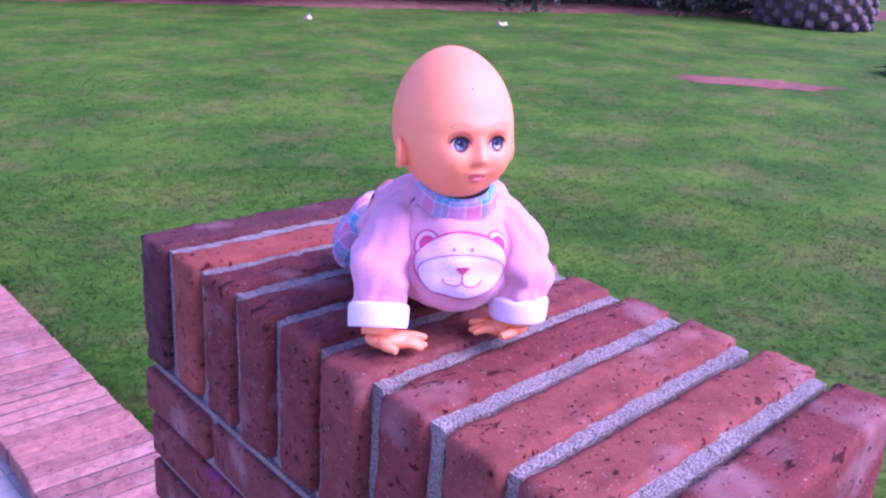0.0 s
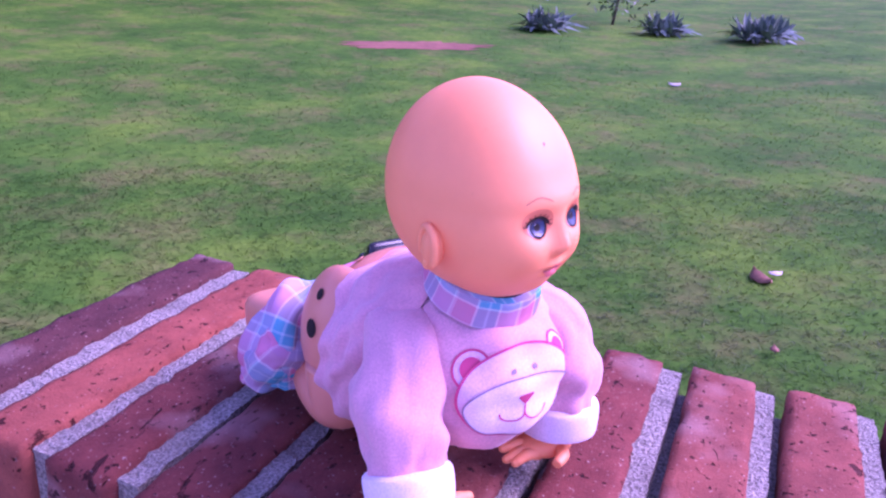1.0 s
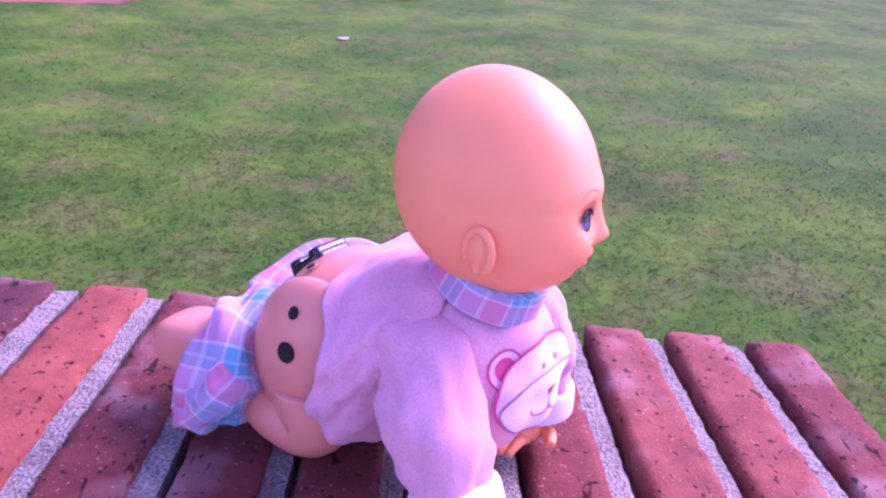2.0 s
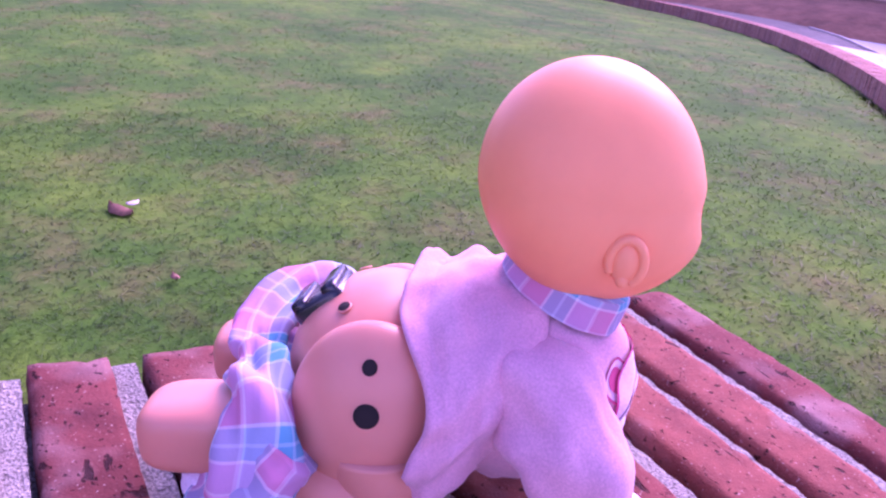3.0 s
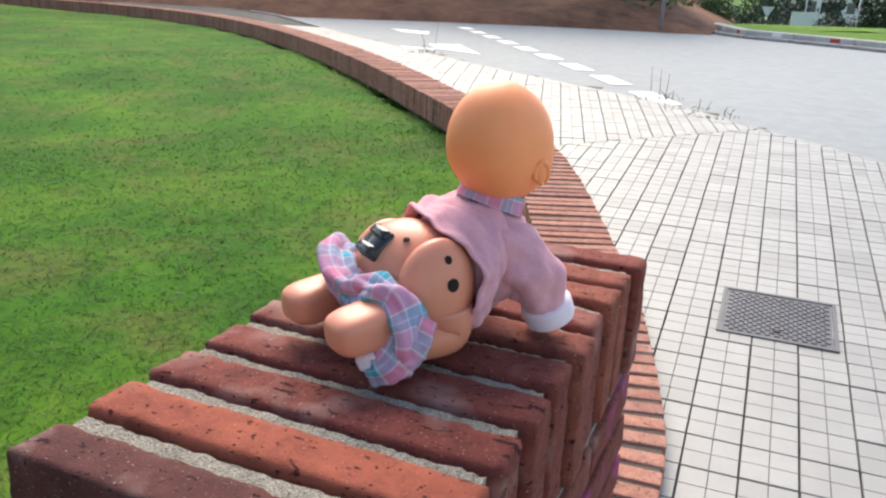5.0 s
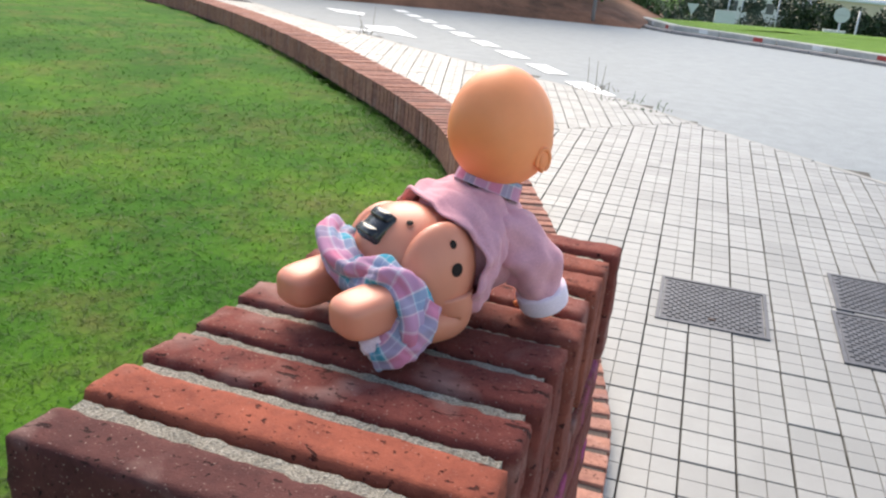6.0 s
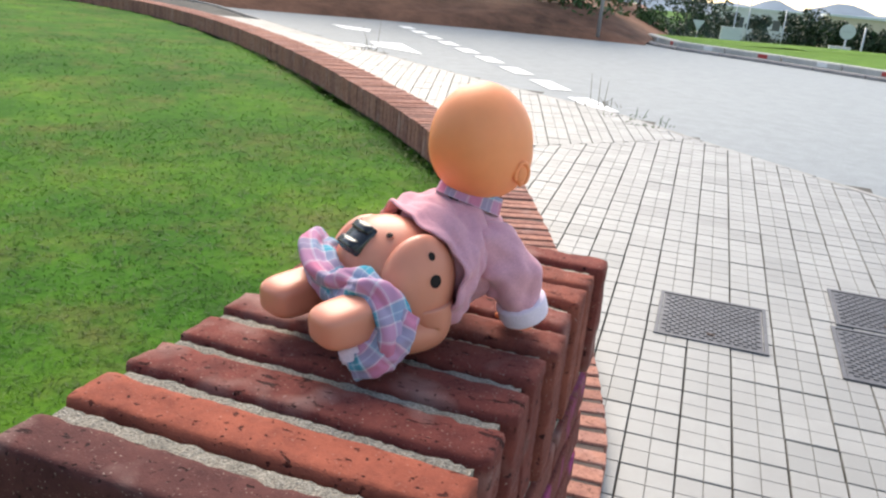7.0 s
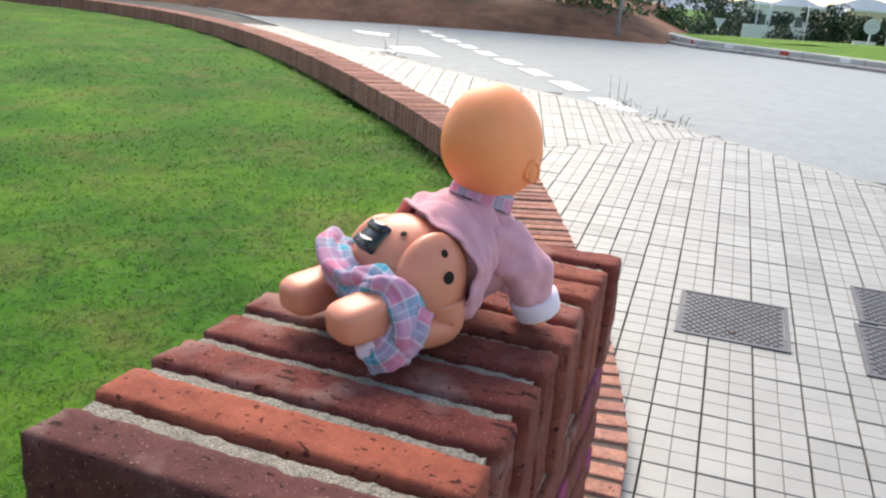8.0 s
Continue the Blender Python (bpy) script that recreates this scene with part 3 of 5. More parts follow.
# ---------------- plants at the back of the lawn ----------------
def leaves(count, place, size, seed, droop=0.4):
    """Many small leaf quads at random places."""
    rng = np.random.default_rng(seed)
    c = place(rng, count)
    n = len(c)
    a = rng.normal(size=(n, 3))
    a /= np.linalg.norm(a, axis=1)[:, None]
    b = np.cross(a, rng.normal(size=(n, 3)))
    b /= np.linalg.norm(b, axis=1)[:, None]
    s = size * rng.uniform(0.6, 1.4, n)[:, None]
    verts = np.stack([c - a * s, c - b * s * 0.45, c + a * s, c + b * s * 0.45], 1).reshape(-1, 3)
    me = bpy.data.meshes.new("leaves")
    me.from_pydata(verts.tolist(), [], (np.arange(n)[:, None] * 4 + np.arange(4)).tolist())
    return me


def crown_place(cx, cy, z0, z1, r, lumps, seed):
    rr = np.random.default_rng(seed)
    centres = np.column_stack([cx + rr.normal(0, r * 0.45, lumps), cy + rr.normal(0, r * 0.45, lumps), rr.uniform(z0, z1, lumps)])
    sizes = rr.uniform(0.25, 0.55, lumps) * r

    def place(rng, count):
        k = rng.integers(0, lumps, count)
        d = rng.normal(size=(count, 3))
        d /= np.linalg.norm(d, axis=1)[:, None]
        return centres[k] + d * (sizes[k] * rng.uniform(0.6, 1.0, count) ** 0.5)[:, None]
    return place


def tree(name, at, z, height, r, seed, material, label, clear=0.5, trunk=0.09, count=2600, leaf=0.06, category="tree"):
    x, y = at
    base = empty(name, (x, y, z - 0.05))
    tagged(base, label, category)
    bm = bmesh.new()
    rng = random.Random(seed)
    top = Vector((rng.uniform(-0.2, 0.2), rng.uniform(-0.2, 0.2), height * 0.7))
    rod(bm, (0, 0, 0), top, trunk, trunk * 0.5, 9)
    for _ in range(6):
        s = rng.uniform(0.3, 0.8)
        p = top * s
        rod(bm, p, p + Vector((rng.uniform(-1, 1) * r * 0.7, rng.uniform(-1, 1) * r * 0.7, height * 0.25)), trunk * 0.35, trunk * 0.12, 6)
    part("trunk", bm, M_bark, base, smooth=True)
    me = leaves(count, crown_place(0, 0, clear, height, r, 34, seed), leaf, seed)
    mesh_object("crown", me, material, base)


def hedge_bed():
    """Bare brown soil along the foot of the hedge."""
    bm = bmesh.new()
    rows = []
    for k in range(121):
        u = -0.3 + 1.4 * k / 120
        row = []
        for j in range(13):
            w = -1.5 + 3.4 * j / 12 + (0.35 * noise.noise(Vector((u * 14, 0, 1))) + 0.2 * noise.noise(Vector((u * 45, 0, 2))) if j == 0 else 0)
            x, y = 4.1 + 16 * u + 0.42 * w, 14.8 - 7.4 * u + 0.91 * w
            row.append(bm.verts.new((x, y, lawn_height(x, y) + 0.03 + 0.03 * noise.noise(Vector((x * 3, y * 3, 0))) - (0.04 if j == 0 else 0))))
        rows.append(row)
    for p, q in zip(rows, rows[1:]):
        for j in range(12):
            bm.faces.new((p[j], q[j], q[j + 1], p[j + 1]))
    tagged(bm_object("soil_bed", bm, M_soil, smooth=True), "strip of bare brown soil under the hedge", "earth", kind="structure")


hedge_bed()
rng0 = random.Random(8)
for k in range(-4, 17):
    u = k / 16
    x, y = 4.1 + 16 * u + rng0.uniform(-0.3, 0.3), 14.8 - 7.4 * u + rng0.uniform(-0.3, 0.3)
    tree("hedge_tree", (x, y), lawn_height(x, y), 6.0, 1.7, 20 + k, M_leaf_dark, "dark dense hedge tree with bare lower trunks", clear=0.55, trunk=0.11, count=9000, leaf=0.085)
for k in range(9):
    x, y = 8 + 3.0 * k, 21 - 1.2 * k
    tree("hedge_tree", (x, y), lawn_height(x, y), 9.0, 2.8, 60 + k, M_leaf_dark, "tall dark conifer behind the hedge", clear=0.2, trunk=0.15, count=6000, leaf=0.17)


def palm_stump(at):
    x, y = at
    base = empty("palm_trunk", (x, y, lawn_height(x, y)))
    tagged(base, "thick palm trunk covered in old leaf bases", "palm")
    bm = bmesh.new()
    rings = []
    for z, r in ((-0.1, 0.80), (0.1, 1.0), (0.5, 1.05), (1.0, 0.98), (1.8, 0.85), (3.2, 0.7)):
        rings.append([bm.verts.new((r * math.cos(k * math.pi / 12), r * math.sin(k * math.pi / 12), z)) for k in range(24)])
    for p, q in zip(rings, rings[1:]):
        for k in range(24):
            bm.faces.new((p[k], p[(k + 1) % 24], q[(k + 1) % 24], q[k]))
    part("trunk", bm, M_bark, base, smooth=True)
    shape = rough_brick(0.26, 0.16, 0.17, 2, bevel=0.05, wear=0.02, cuts=2)
    me = bpy.data.meshes.new("leaf_base")
    shape.to_mesh(me)
    shape.free()
    me.materials.append(M_palm)
    for j in range(11):
        z = 0.02 + j * 0.145
        r = 1.0 + 0.05 * math.sin(j * 0.4) - 0.012 * j
        for k in range(16):
            a = (k + 0.5 * (j % 2)) * math.pi / 8
            ob = new("leaf_base", me)
            ob.parent = base
            ob.matrix_local = pose(r * math.cos(a), r * math.sin(a), z, 0, -28, math.degrees(a))


palm_stump((16.2, 6.35))


def rosette(at, r, seed, flower=False):
    x, y = at
    base = empty("garden_shrub", (x, y, lawn_height(x, y)))
    tagged(base, "low grey-green leafy shrub on the lawn" + (" with a white flower" if flower else ""), "shrub", group="shrubs by the lawn")
    rng = random.Random(seed)
    bm = bmesh.new()
    for k in range(150):
        a, e = rng.uniform(0, 6.283), rng.uniform(0.15, 1.4)
        s = r * rng.uniform(0.6, 1.0)
        root = Vector((rng.uniform(-0.4, 0.4) * r, rng.uniform(-0.4, 0.4) * r, 0.02))
        out = Vector((math.cos(a) * math.cos(e), math.sin(a) * math.cos(e), math.sin(e) * 0.8))
        side = Vector((-math.sin(a), math.cos(a), 0)) * 0.035
        droop = Vector((0, 0, -0.25 * s))
        pts = [root, root + out * s * 0.5 + side + Vector((0, 0, 0.02)), root + out * s + droop * math.cos(e), root + out * s * 0.5 - side]
        bm.faces.new([bm.verts.new(p) for p in pts])
    part("leaves", bm, M_leaf_grey, base)
    if flower:
        bm = bmesh.new()
        bmesh.ops.create_icosphere(bm, subdivisions=2, radius=0.06, matrix=Matrix.Translation((0, 0, r * 0.95)))
        part("flower", bm, M_canwhite, base, smooth=True)


rosette((11.2, 2.75), 0.5, 1, True)
rosette((11.9, 1.2), 0.48, 2)
rosette((11.7, -0.07), 0.55, 3)
rosette((12.4, -0.25), 0.45, 5)
tree("young_tree", (12.7, 2.1), lawn_height(12.7, 2.1), 1.7, 0.6, 90, M_leaf, "young tree with sparse pale green leaves", clear=0.35, trunk=0.025, count=500, leaf=0.05)


# ---------------- the road and what lies beyond it ----------------
def road_mark(points, label):
    bm = bmesh.new()
    bm.faces.new([bm.verts.new((x, y, street(x, y) - 0.094)) for x, y in points])
    tagged(bm_object("road_marking", bm, M_white), label, "road marking", group="road markings", kind="structure")


DASH = Vector((0.53, -0.848, 0))
SIDE = Vector((0.848, 0.53, 0))
for k in range(9):
    c = Vector((0.86, -6.03, 0)) + Vector((0.52, -0.80, 0)) * k
    p, q, s = c - DASH * 0.29, c + DASH * 0.29, SIDE * 0.10
    road_mark([(v.x, v.y) for v in (p - s, q - s, q + s, p + s)], "worn white dash on the road")
road_mark([(3.06, -8.05), (3.74, -9.08), (4.05, -8.83), (3.70, -8.28)], "white give-way arrow head on the road")
road_mark([(3.70, -8.28), (3.62, -8.12), (4.44, -8.0), (4.52, -8.28)], "white arrow shaft on the road")
road_mark([(5.7, -11.05), (5.0, -10.95), (4.75, -10.35), (5.2, -10.45)], "white arrow on the far lane")


def roundabout():
    base = empty("roundabout_kerb", (0, 0, 0))
    tagged(base, "two-step concrete roundabout kerb with painted marks", "kerb", kind="structure")
    plan = [(2.1, -18.6), (1.5, -16.6), (1.2, -15.6), (0.45, -15.05), (-0.35, -14.52), (-1.2, -13.85), (-2.06, -13.08), (-3.3, -12.0), (-5, -10.9), (-9, -9.9)]
    for step, (shift, wide, tall, length) in enumerate(((0.0, 0.07, 0.055, 0.9), (0.28, 0.10, 0.145, 1.1))):
        line = smooth_line(plan, length)
        for i, (a, b) in enumerate(zip(line, line[1:])):
            t = (b - a).normalized()
            n = Vector((-t.y, t.x, 0))
            n = n if n.y < 0 else -n
            m = (a + b) / 2 + n * shift
            z = street(m.x, m.y) - 0.1
            turn = math.degrees(math.atan2(t.y, t.x))
            half = (b - a).length / 2 - 0.008
            ob = part("kerb_stone", boxed(-half, half, -wide, wide, -0.02, tall, bevel=0.015), M_kerb_grey if step == 0 else M_concrete, base)
            ob.matrix_local = pose(m.x, m.y, z, 0, 0, turn)
            if step == 1:
                face = m - n * (wide + 0.002)
                mark = part("painted_mark", boxed(-0.09, 0.09, -0.003, 0.003, 0.06, 0.125), M_white if i % 2 else M_redpaint, base)
                mark.matrix_local = pose(face.x + t.x * half * 0.4, face.y + t.y * half * 0.4, z, 0, 0, turn)
    inner = smooth_line(plan, 0.7)
    bm = bmesh.new()
    rows = []
    for d, h in ((0.36, 0.125), (1.5, 0.15), (4.5, 0.20), (8, 0.18), (14, -0.1), (24, -0.8)):
        row = []
        for i, m in enumerate(inner):
            t = inner[min(len(inner) - 1, i + 1)] - inner[max(0, i - 1)]
            n = Vector((-t.y, t.x, 0)).normalized()
            p = m + (n if n.y < 0 else -n) * d
            row.append(bm.verts.new((p.x, p.y, street(p.x, p.y) - 0.1 + h)))
        rows.append(row)
    for p, q in zip(rows, rows[1:]):
        for i in range(len(p) - 1):
            bm.faces.new((p[i], p[i + 1], q[i + 1], q[i]))
    tagged(bm_object("roundabout_lawn", bm, M_island, smooth=True), "bright green grass island of the roundabout", "lawn", kind="structure")


def island_grass():
    m, t, b = shader("island_grass", 0.95, 0, 0.1)
    c = ramp(t, world_noise(t, 3, 5, 0.7), [(0.35, (0.075, 0.16, 0.02)), (0.65, (0.13, 0.24, 0.035))])
    t.links.new(c, b.inputs["Base Color"])
    bumped(t, b, world_noise(t, 30, 4, 0.7), 0.8, 0.03)
    return m


M_island = island_grass()
roundabout()


def bank():
    """The bare earth slope on the far side of the road."""
    bm = bmesh.new()
    rows = []
    crest = [(60, -12), (24, -11.3), (14, -11.6), (10, -11.8), (8.0, -12.3), (6.3, -13.7), (4.4, -14.7), (3.4, -15.1), (2.4, -15.4), (1.3, -15.7)]
    line = smooth_line(crest, 0.7)
    for d, h in ((0, -0.05), (0.3, 0.12), (0.8, 0.30), (1.5, 0.44), (2.6, 0.52), (5, 0.6), (12, 0.75)):
        row = []
        for i, (x, y) in enumerate((q.x, q.y) for q in line):
            fade = max(0.0, min(1.0, (x - 1.3) / 1.6))
            hh = h * fade
            yy = y - d * (0.4 + 0.6 * fade)
            row.append(bm.verts.new((x, yy, street(x, y) - 0.1 + hh + (0.10 * noise.noise(Vector((x, d * 2, 0))) + 0.05 * noise.noise(Vector((x * 4, d * 5, 2)))) * fade)))
        rows.append(row)
    for p, q in zip(rows, rows[1:]):
        for i in range(len(p) - 1):
            bm.faces.new((p[i], p[i + 1], q[i + 1], q[i]))
    tagged(bm_object("earth_bank", bm, M_soil, smooth=True), "bare reddish brown earth bank", "bank", kind="structure")


bank()


def far_ground(y):
    """Height of the land that falls away beyond the roundabout."""
    return 0.32 - min(6.0, 0.052 * max(0.0, -19 - y))


def bearing(az, dist):
    """A place that far from the pier, in degrees from due south towards the east."""
    return 0.05 + dist * math.sin(radians(az)), -0.05 - dist * math.cos(radians(az))


for k in range(13):
    x = 3.4 + 1.5 * k
    y = -19.5 + 0.22 * x + 0.5 * (k % 3) - (k % 2) * 1.2
    tree("roadside_tree", (x, y), 0.9, 4.5 + (k % 3) * 0.8, 1.5, 120 + k, M_leaf_dark if k % 3 else M_leaf, "dense green roadside tree" if k % 2 else "dark green bushy tree", clear=0.35, trunk=0.09, count=5200, leaf=0.075)
for az, dist, z, h, r, look_, label in ((5.5, 21, 0.2, 0.95, 0.42, 1, "bright green roadside bush"), (6.3, 23, 0.3, 3.0, 0.9, 0, "dark green tree beside the bank"), (7.6, 24, 0.3, 4.0, 1.2, 0, "dark green tree beside the bank"),
                                        (4.7, 24, 0.1, 0.7, 0.5, 2, "grey-green scrub by the roundabout"), (4.0, 25, 0.0, 0.6, 0.45, 0, "low dark scrub by the roundabout"), (3.5, 27, -0.1, 0.75, 0.5, 2, "grey-green scrub by the roundabout")):
    tree("roadside_bush" if h < 1 else "roadside_tree", bearing(az, dist), z, h, r, int(az * 10), (M_leaf_dark, M_leaf, M_far)[look_], label, clear=0.05, trunk=0.05, count=3200, leaf=0.045, category="bush" if h < 1 else "tree")
for az, dist, h, r, look_ in ((3.3, 80, 6.6, 2.3, 0), (2.2, 84, 6.0, 1.8, 0), (-3.3, 75, 4.0, 1.3, 0), (-4.5, 72, 4.2, 1.5, 0), (-6.3, 66, 3.2, 1.2, 0), (-7.6, 68, 3.4, 1.3, 0), (0.6, 90, 4.6, 1.3, 2), (-1.4, 88, 4.2, 1.2, 2), (-9.0, 70, 3.4, 1.4, 0)):
    x, y = bearing(az, dist)
    tree("distant_tree", (x, y), far_ground(y), h, r, 300 + int(az * 10), M_leaf_dark if look_ == 0 else M_far, "distant dark green tree", clear=h * 0.3, trunk=0.15, count=2600, leaf=0.15)
for k in range(16):
    x, y = bearing(2.6 - 0.85 * k, 72 + (k * 5) % 11)
    tree("distant_bush", (x, y), far_ground(y), 1.5 + 0.5 * ((k * 7) % 3), 1.1, 150 + k, M_far if k % 3 else M_leaf, "distant grey-green bush beyond the roundabout", clear=0.1, trunk=0.08, count=900, leaf=0.13, category="bush")


def post(name, x, y, z, h, r, label, category="post"):
    base = empty(name, (x, y, z))
    tagged(base, label, category)
    part("pole", rod(bmesh.new(), (0, 0, -0.1), (0, 0, h), r, r, 10), M_pole, base, smooth=True)
    return base


post("lamp_post", 2.40, -15.6, 0.45, 5.0, 0.035, "slim grey steel street lamp post", "lamp post")
sx, sy = bearing(2.45, 62)
give = post("give_way_sign", sx, sy, far_ground(sy), 1.75, 0.04, "back of a triangular road sign on a pole", "road sign")
bm = bmesh.new()
pts = [(-0.42, 0.06, 2.42), (0.42, 0.06, 2.42), (0.0, 0.06, 1.68)]
lo = [bm.verts.new((x, y - 0.01, z)) for x, y, z in pts]
hi = [bm.verts.new((x, y + 0.01, z)) for x, y, z in pts]
bm.faces.new(lo), bm.faces.new(hi[::-1])
for k in range(3):
    bm.faces.new((lo[k], hi[k], hi[(k + 1) % 3], lo[(k + 1) % 3]))
part("sign_plate", bm, M_sign_back, give)
sx, sy = bearing(-6.55, 45)
disc = post("round_sign", sx, sy, far_ground(sy), 1.9, 0.045, "back of a round grey road sign on a pole", "road sign")
part("sign_plate", rod(bmesh.new(), (0, 0.045, 1.88), (0, 0.07, 1.88), 0.36, 0.36, 28), M_sign_back, disc)
part("bracket", boxed(-0.25, 0.25, 0.071, 0.10, 1.85, 1.91), M_pole, disc)
for az, dist, h in ((0.25, 70, 4.6), (-0.55, 72, 4.8), (-2.75, 70, 4.2), (-7.5, 50, 2.4)):
    sx, sy = bearing(az, dist)
    post("far_post", sx, sy, far_ground(sy), h, 0.05, "thin distant grey post", "post")


def cabinet(x, y, w, h, rz, label):
    base = empty("street_cabinet", (x, y, far_ground(y)))
    base.matrix_world = pose(x, y, far_ground(y), 0, 0, rz)
    tagged(base, label, "cabinet")
    part("body", boxed(-w / 2, w / 2, -0.18, 0.18, -0.05, h, bevel=0.01), M_cabinet, base)
    part("lid", boxed(-w / 2 - 0.02, w / 2 + 0.02, -0.2, 0.2, h, h + 0.03, bevel=0.006), M_cabinet, base)
    part("door", boxed(-w / 2 + 0.03, w / 2 - 0.03, 0.18, 0.195, 0.05, h - 0.04, bevel=0.004), M_cabinet, base)


cabinet(*bearing(0.35, 62), 1.4, 2.15, 4, "grey street utility cabinet")
cabinet(*bearing(-6.3, 45.6), 1.0, 1.15, 4, "low pale grey utility box below a sign")
cabinet(*bearing(-7.2, 46.2), 0.7, 1.0, 4, "white low utility box")


def shed(x, y, w, d, h, z, wall, label, bays):
    base = empty("industrial_building", (x, y, z))
    tagged(base, label, "building")
    part("wall", boxed(-w / 2, w / 2, -d / 2, d / 2, -1, h), wall, base)
    part("roof", boxed(-w / 2 - 0.3, w / 2 + 0.3, -d / 2 - 0.3, d / 2 + 0.3, h, h + 0.35), M_roof, base)
    for k in range(bays):
        xx = -w / 2 + (k + 0.5) * w / bays
        part("window", boxed(xx - w / bays * 0.32, xx + w / bays * 0.32, d / 2 - 0.05, d / 2 + 0.06, h * 0.45, h * 0.75), M_glass_dark, base)


M_roof = simple("pale_roof_sheet", (0.62, 0.63, 0.64), 0.6, vary=0.05, scale=1)
M_wall_tan = simple("tan_render", (0.58, 0.48, 0.37), 0.9, vary=0.1, scale=1)
M_wall_pale = simple("pale_render", (0.58, 0.57, 0.55), 0.9, vary=0.08, scale=1)
M_glass_dark = simple("dark_window", (0.06, 0.07, 0.08), 0.2, vary=0.1, scale=1, spec=0.5)
shed(-26, -150, 26, 12, 7.7, -5.5, M_wall_tan, "distant tan industrial shed with a pale roof", 9)
shed(-4, -220, 22, 14, 8.0, -5.5, M_wall_pale, "long distant white industrial hall", 8)


def hills():
    bm = bmesh.new()
    for dist, peaks in ((2400, ((-0.7, 1.6, 0.35), (-7.5, 3.0, 0.75), (12, 6, 0.5), (-16, 5, 0.8))), (2900, ((1.9, 1.4, 0.75), (6.2, 2.2, 0.9), (-4, 2.5, 0.3), (16, 4, 0.9)))):
        prev = None
        for k in range(140):
            a = -24 + k * 0.35
            el = 0.35 + max(h * math.exp(-((a - c) / w) ** 2) for c, w, h in peaks) + 0.06 * noise.noise(Vector((a * 1.3, dist, 0)))
            x, y = -dist * math.sin(radians(a)), -dist * math.cos(radians(a))
            lo, hi = bm.verts.new((x, y, -12)), bm.verts.new((x, y - 200, 1.2 + dist * math.tan(radians(el))))
            if prev:
                bm.faces.new((prev[0], lo, hi, prev[1]))
            prev = (lo, hi)
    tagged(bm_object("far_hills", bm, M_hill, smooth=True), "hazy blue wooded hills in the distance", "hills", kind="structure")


# Distance haze is put into the base colour of the wooded hills.
M_hill = simple("haze_blue_hills", (0.20, 0.25, 0.30), 1.0, vary=0.1, scale=0.02)
hills()


def weeds(at, seed, h, label):
    x, y = at
    rng = random.Random(seed)
    bm = bmesh.new()
    for k in range(18):
        p = Vector((rng.gauss(0, 0.10), rng.gauss(0, 0.05), 0))
        q = p + Vector((rng.gauss(0, 0.12 * h), rng.gauss(0, 0.12 * h), h * (rng.uniform(0.4, 1) if k % 6 == 0 else rng.uniform(0.04, 0.2))))
        rod(bm, p, q, 0.003, 0.001, 4)
    ob = bm_object("weed", bm, M_leaf if h < 0.1 else M_weed)
    ob.matrix_world = pose(x, y, street(x, y), 0, 0, 35)
    tagged(ob, label, "weed", group="weeds in the kerb", kind="stuff")


M_weed = simple("dry_weed", (0.14, 0.12, 0.07), 0.9)
weeds((0.70, -5.42), 1, 0.32, "thin tall dry weeds growing in the kerb")
weeds((0.42, -5.16), 2, 0.08, "low dry weeds and dirt along the kerb")
weeds((0.25, -5.0), 3, 0.08, "low weeds along the kerb")
weeds((3.2, -6.85), 4, 0.3, "single thin weed growing by the kerb")


# ---------------- the doll: one mesh ----------------
U, R_, O = Vector((-0.57, -0.82, 0)).normalized(), Vector((-0.82, 0.57, 0)).normalized(), Vector((0.15, -0.29, TOP))
UP = Vector((0, 0, 1))
SKIN, SHIRT, PLAID, CUFF, BLACK, DARK, WHITE, IRIS, LIP, BEARLINE, BEARFILL, MUZZLE, GREYLINE, BROW, BLUSH, BODY = range(16)
dv, df, dm, duv = [], [], [], []


def loc(u, v, z):
    """The doll's own axes: ahead, to its right, up from the coping."""
    return O + U * u + R_ * v + UP * z


def add_grid(rows, material, close_u=True, uv=(1.0, 1.0), flip=False):
    """Quads through a grid of points: rows along, columns round."""
    base, n, m = len(dv), len(rows), len(rows[0])
    for i, row in enumerate(rows):
        dv.extend(tuple(p) for p in row)
    for i in range(n - 1):
        for j in range(m if close_u else m - 1):
            k = (j + 1) % m
            f = [base + i * m + j, base + i * m + k, base + (i + 1) * m + k, base + (i + 1) * m + j]
            t = [(j / m * uv[0], i / n * uv[1]), ((j + 1) / m * uv[0], i / n * uv[1]), ((j + 1) / m * uv[0], (i + 1) / n * uv[1]), (j / m * uv[0], (i + 1) / n * uv[1])]
            df.append(f[::-1] if flip else f)
            duv.append(t[::-1] if flip else t)
            dm.append(material)


def ball(c, ax, ay, az, r, material, n=24, m=36, shape=None, uv=(0.2, 0.2)):
    rows = []
    for i in range(n + 1):
        th = math.pi * i / n
        row = []
        for j in range(m):
            ph = 2 * math.pi * j / m
            d = Vector((math.sin(th) * math.cos(ph), math.sin(th) * math.sin(ph), math.cos(th)))
            q = Vector((d.x * r[0], d.y * r[1], d.z * r[2]))
            if shape:
                q = shape(d, q)
            row.append(c + ax * q.x + ay * q.y + az * q.z)
        rows.append(row)
    add_grid(rows, material, uv=uv, flip=True)


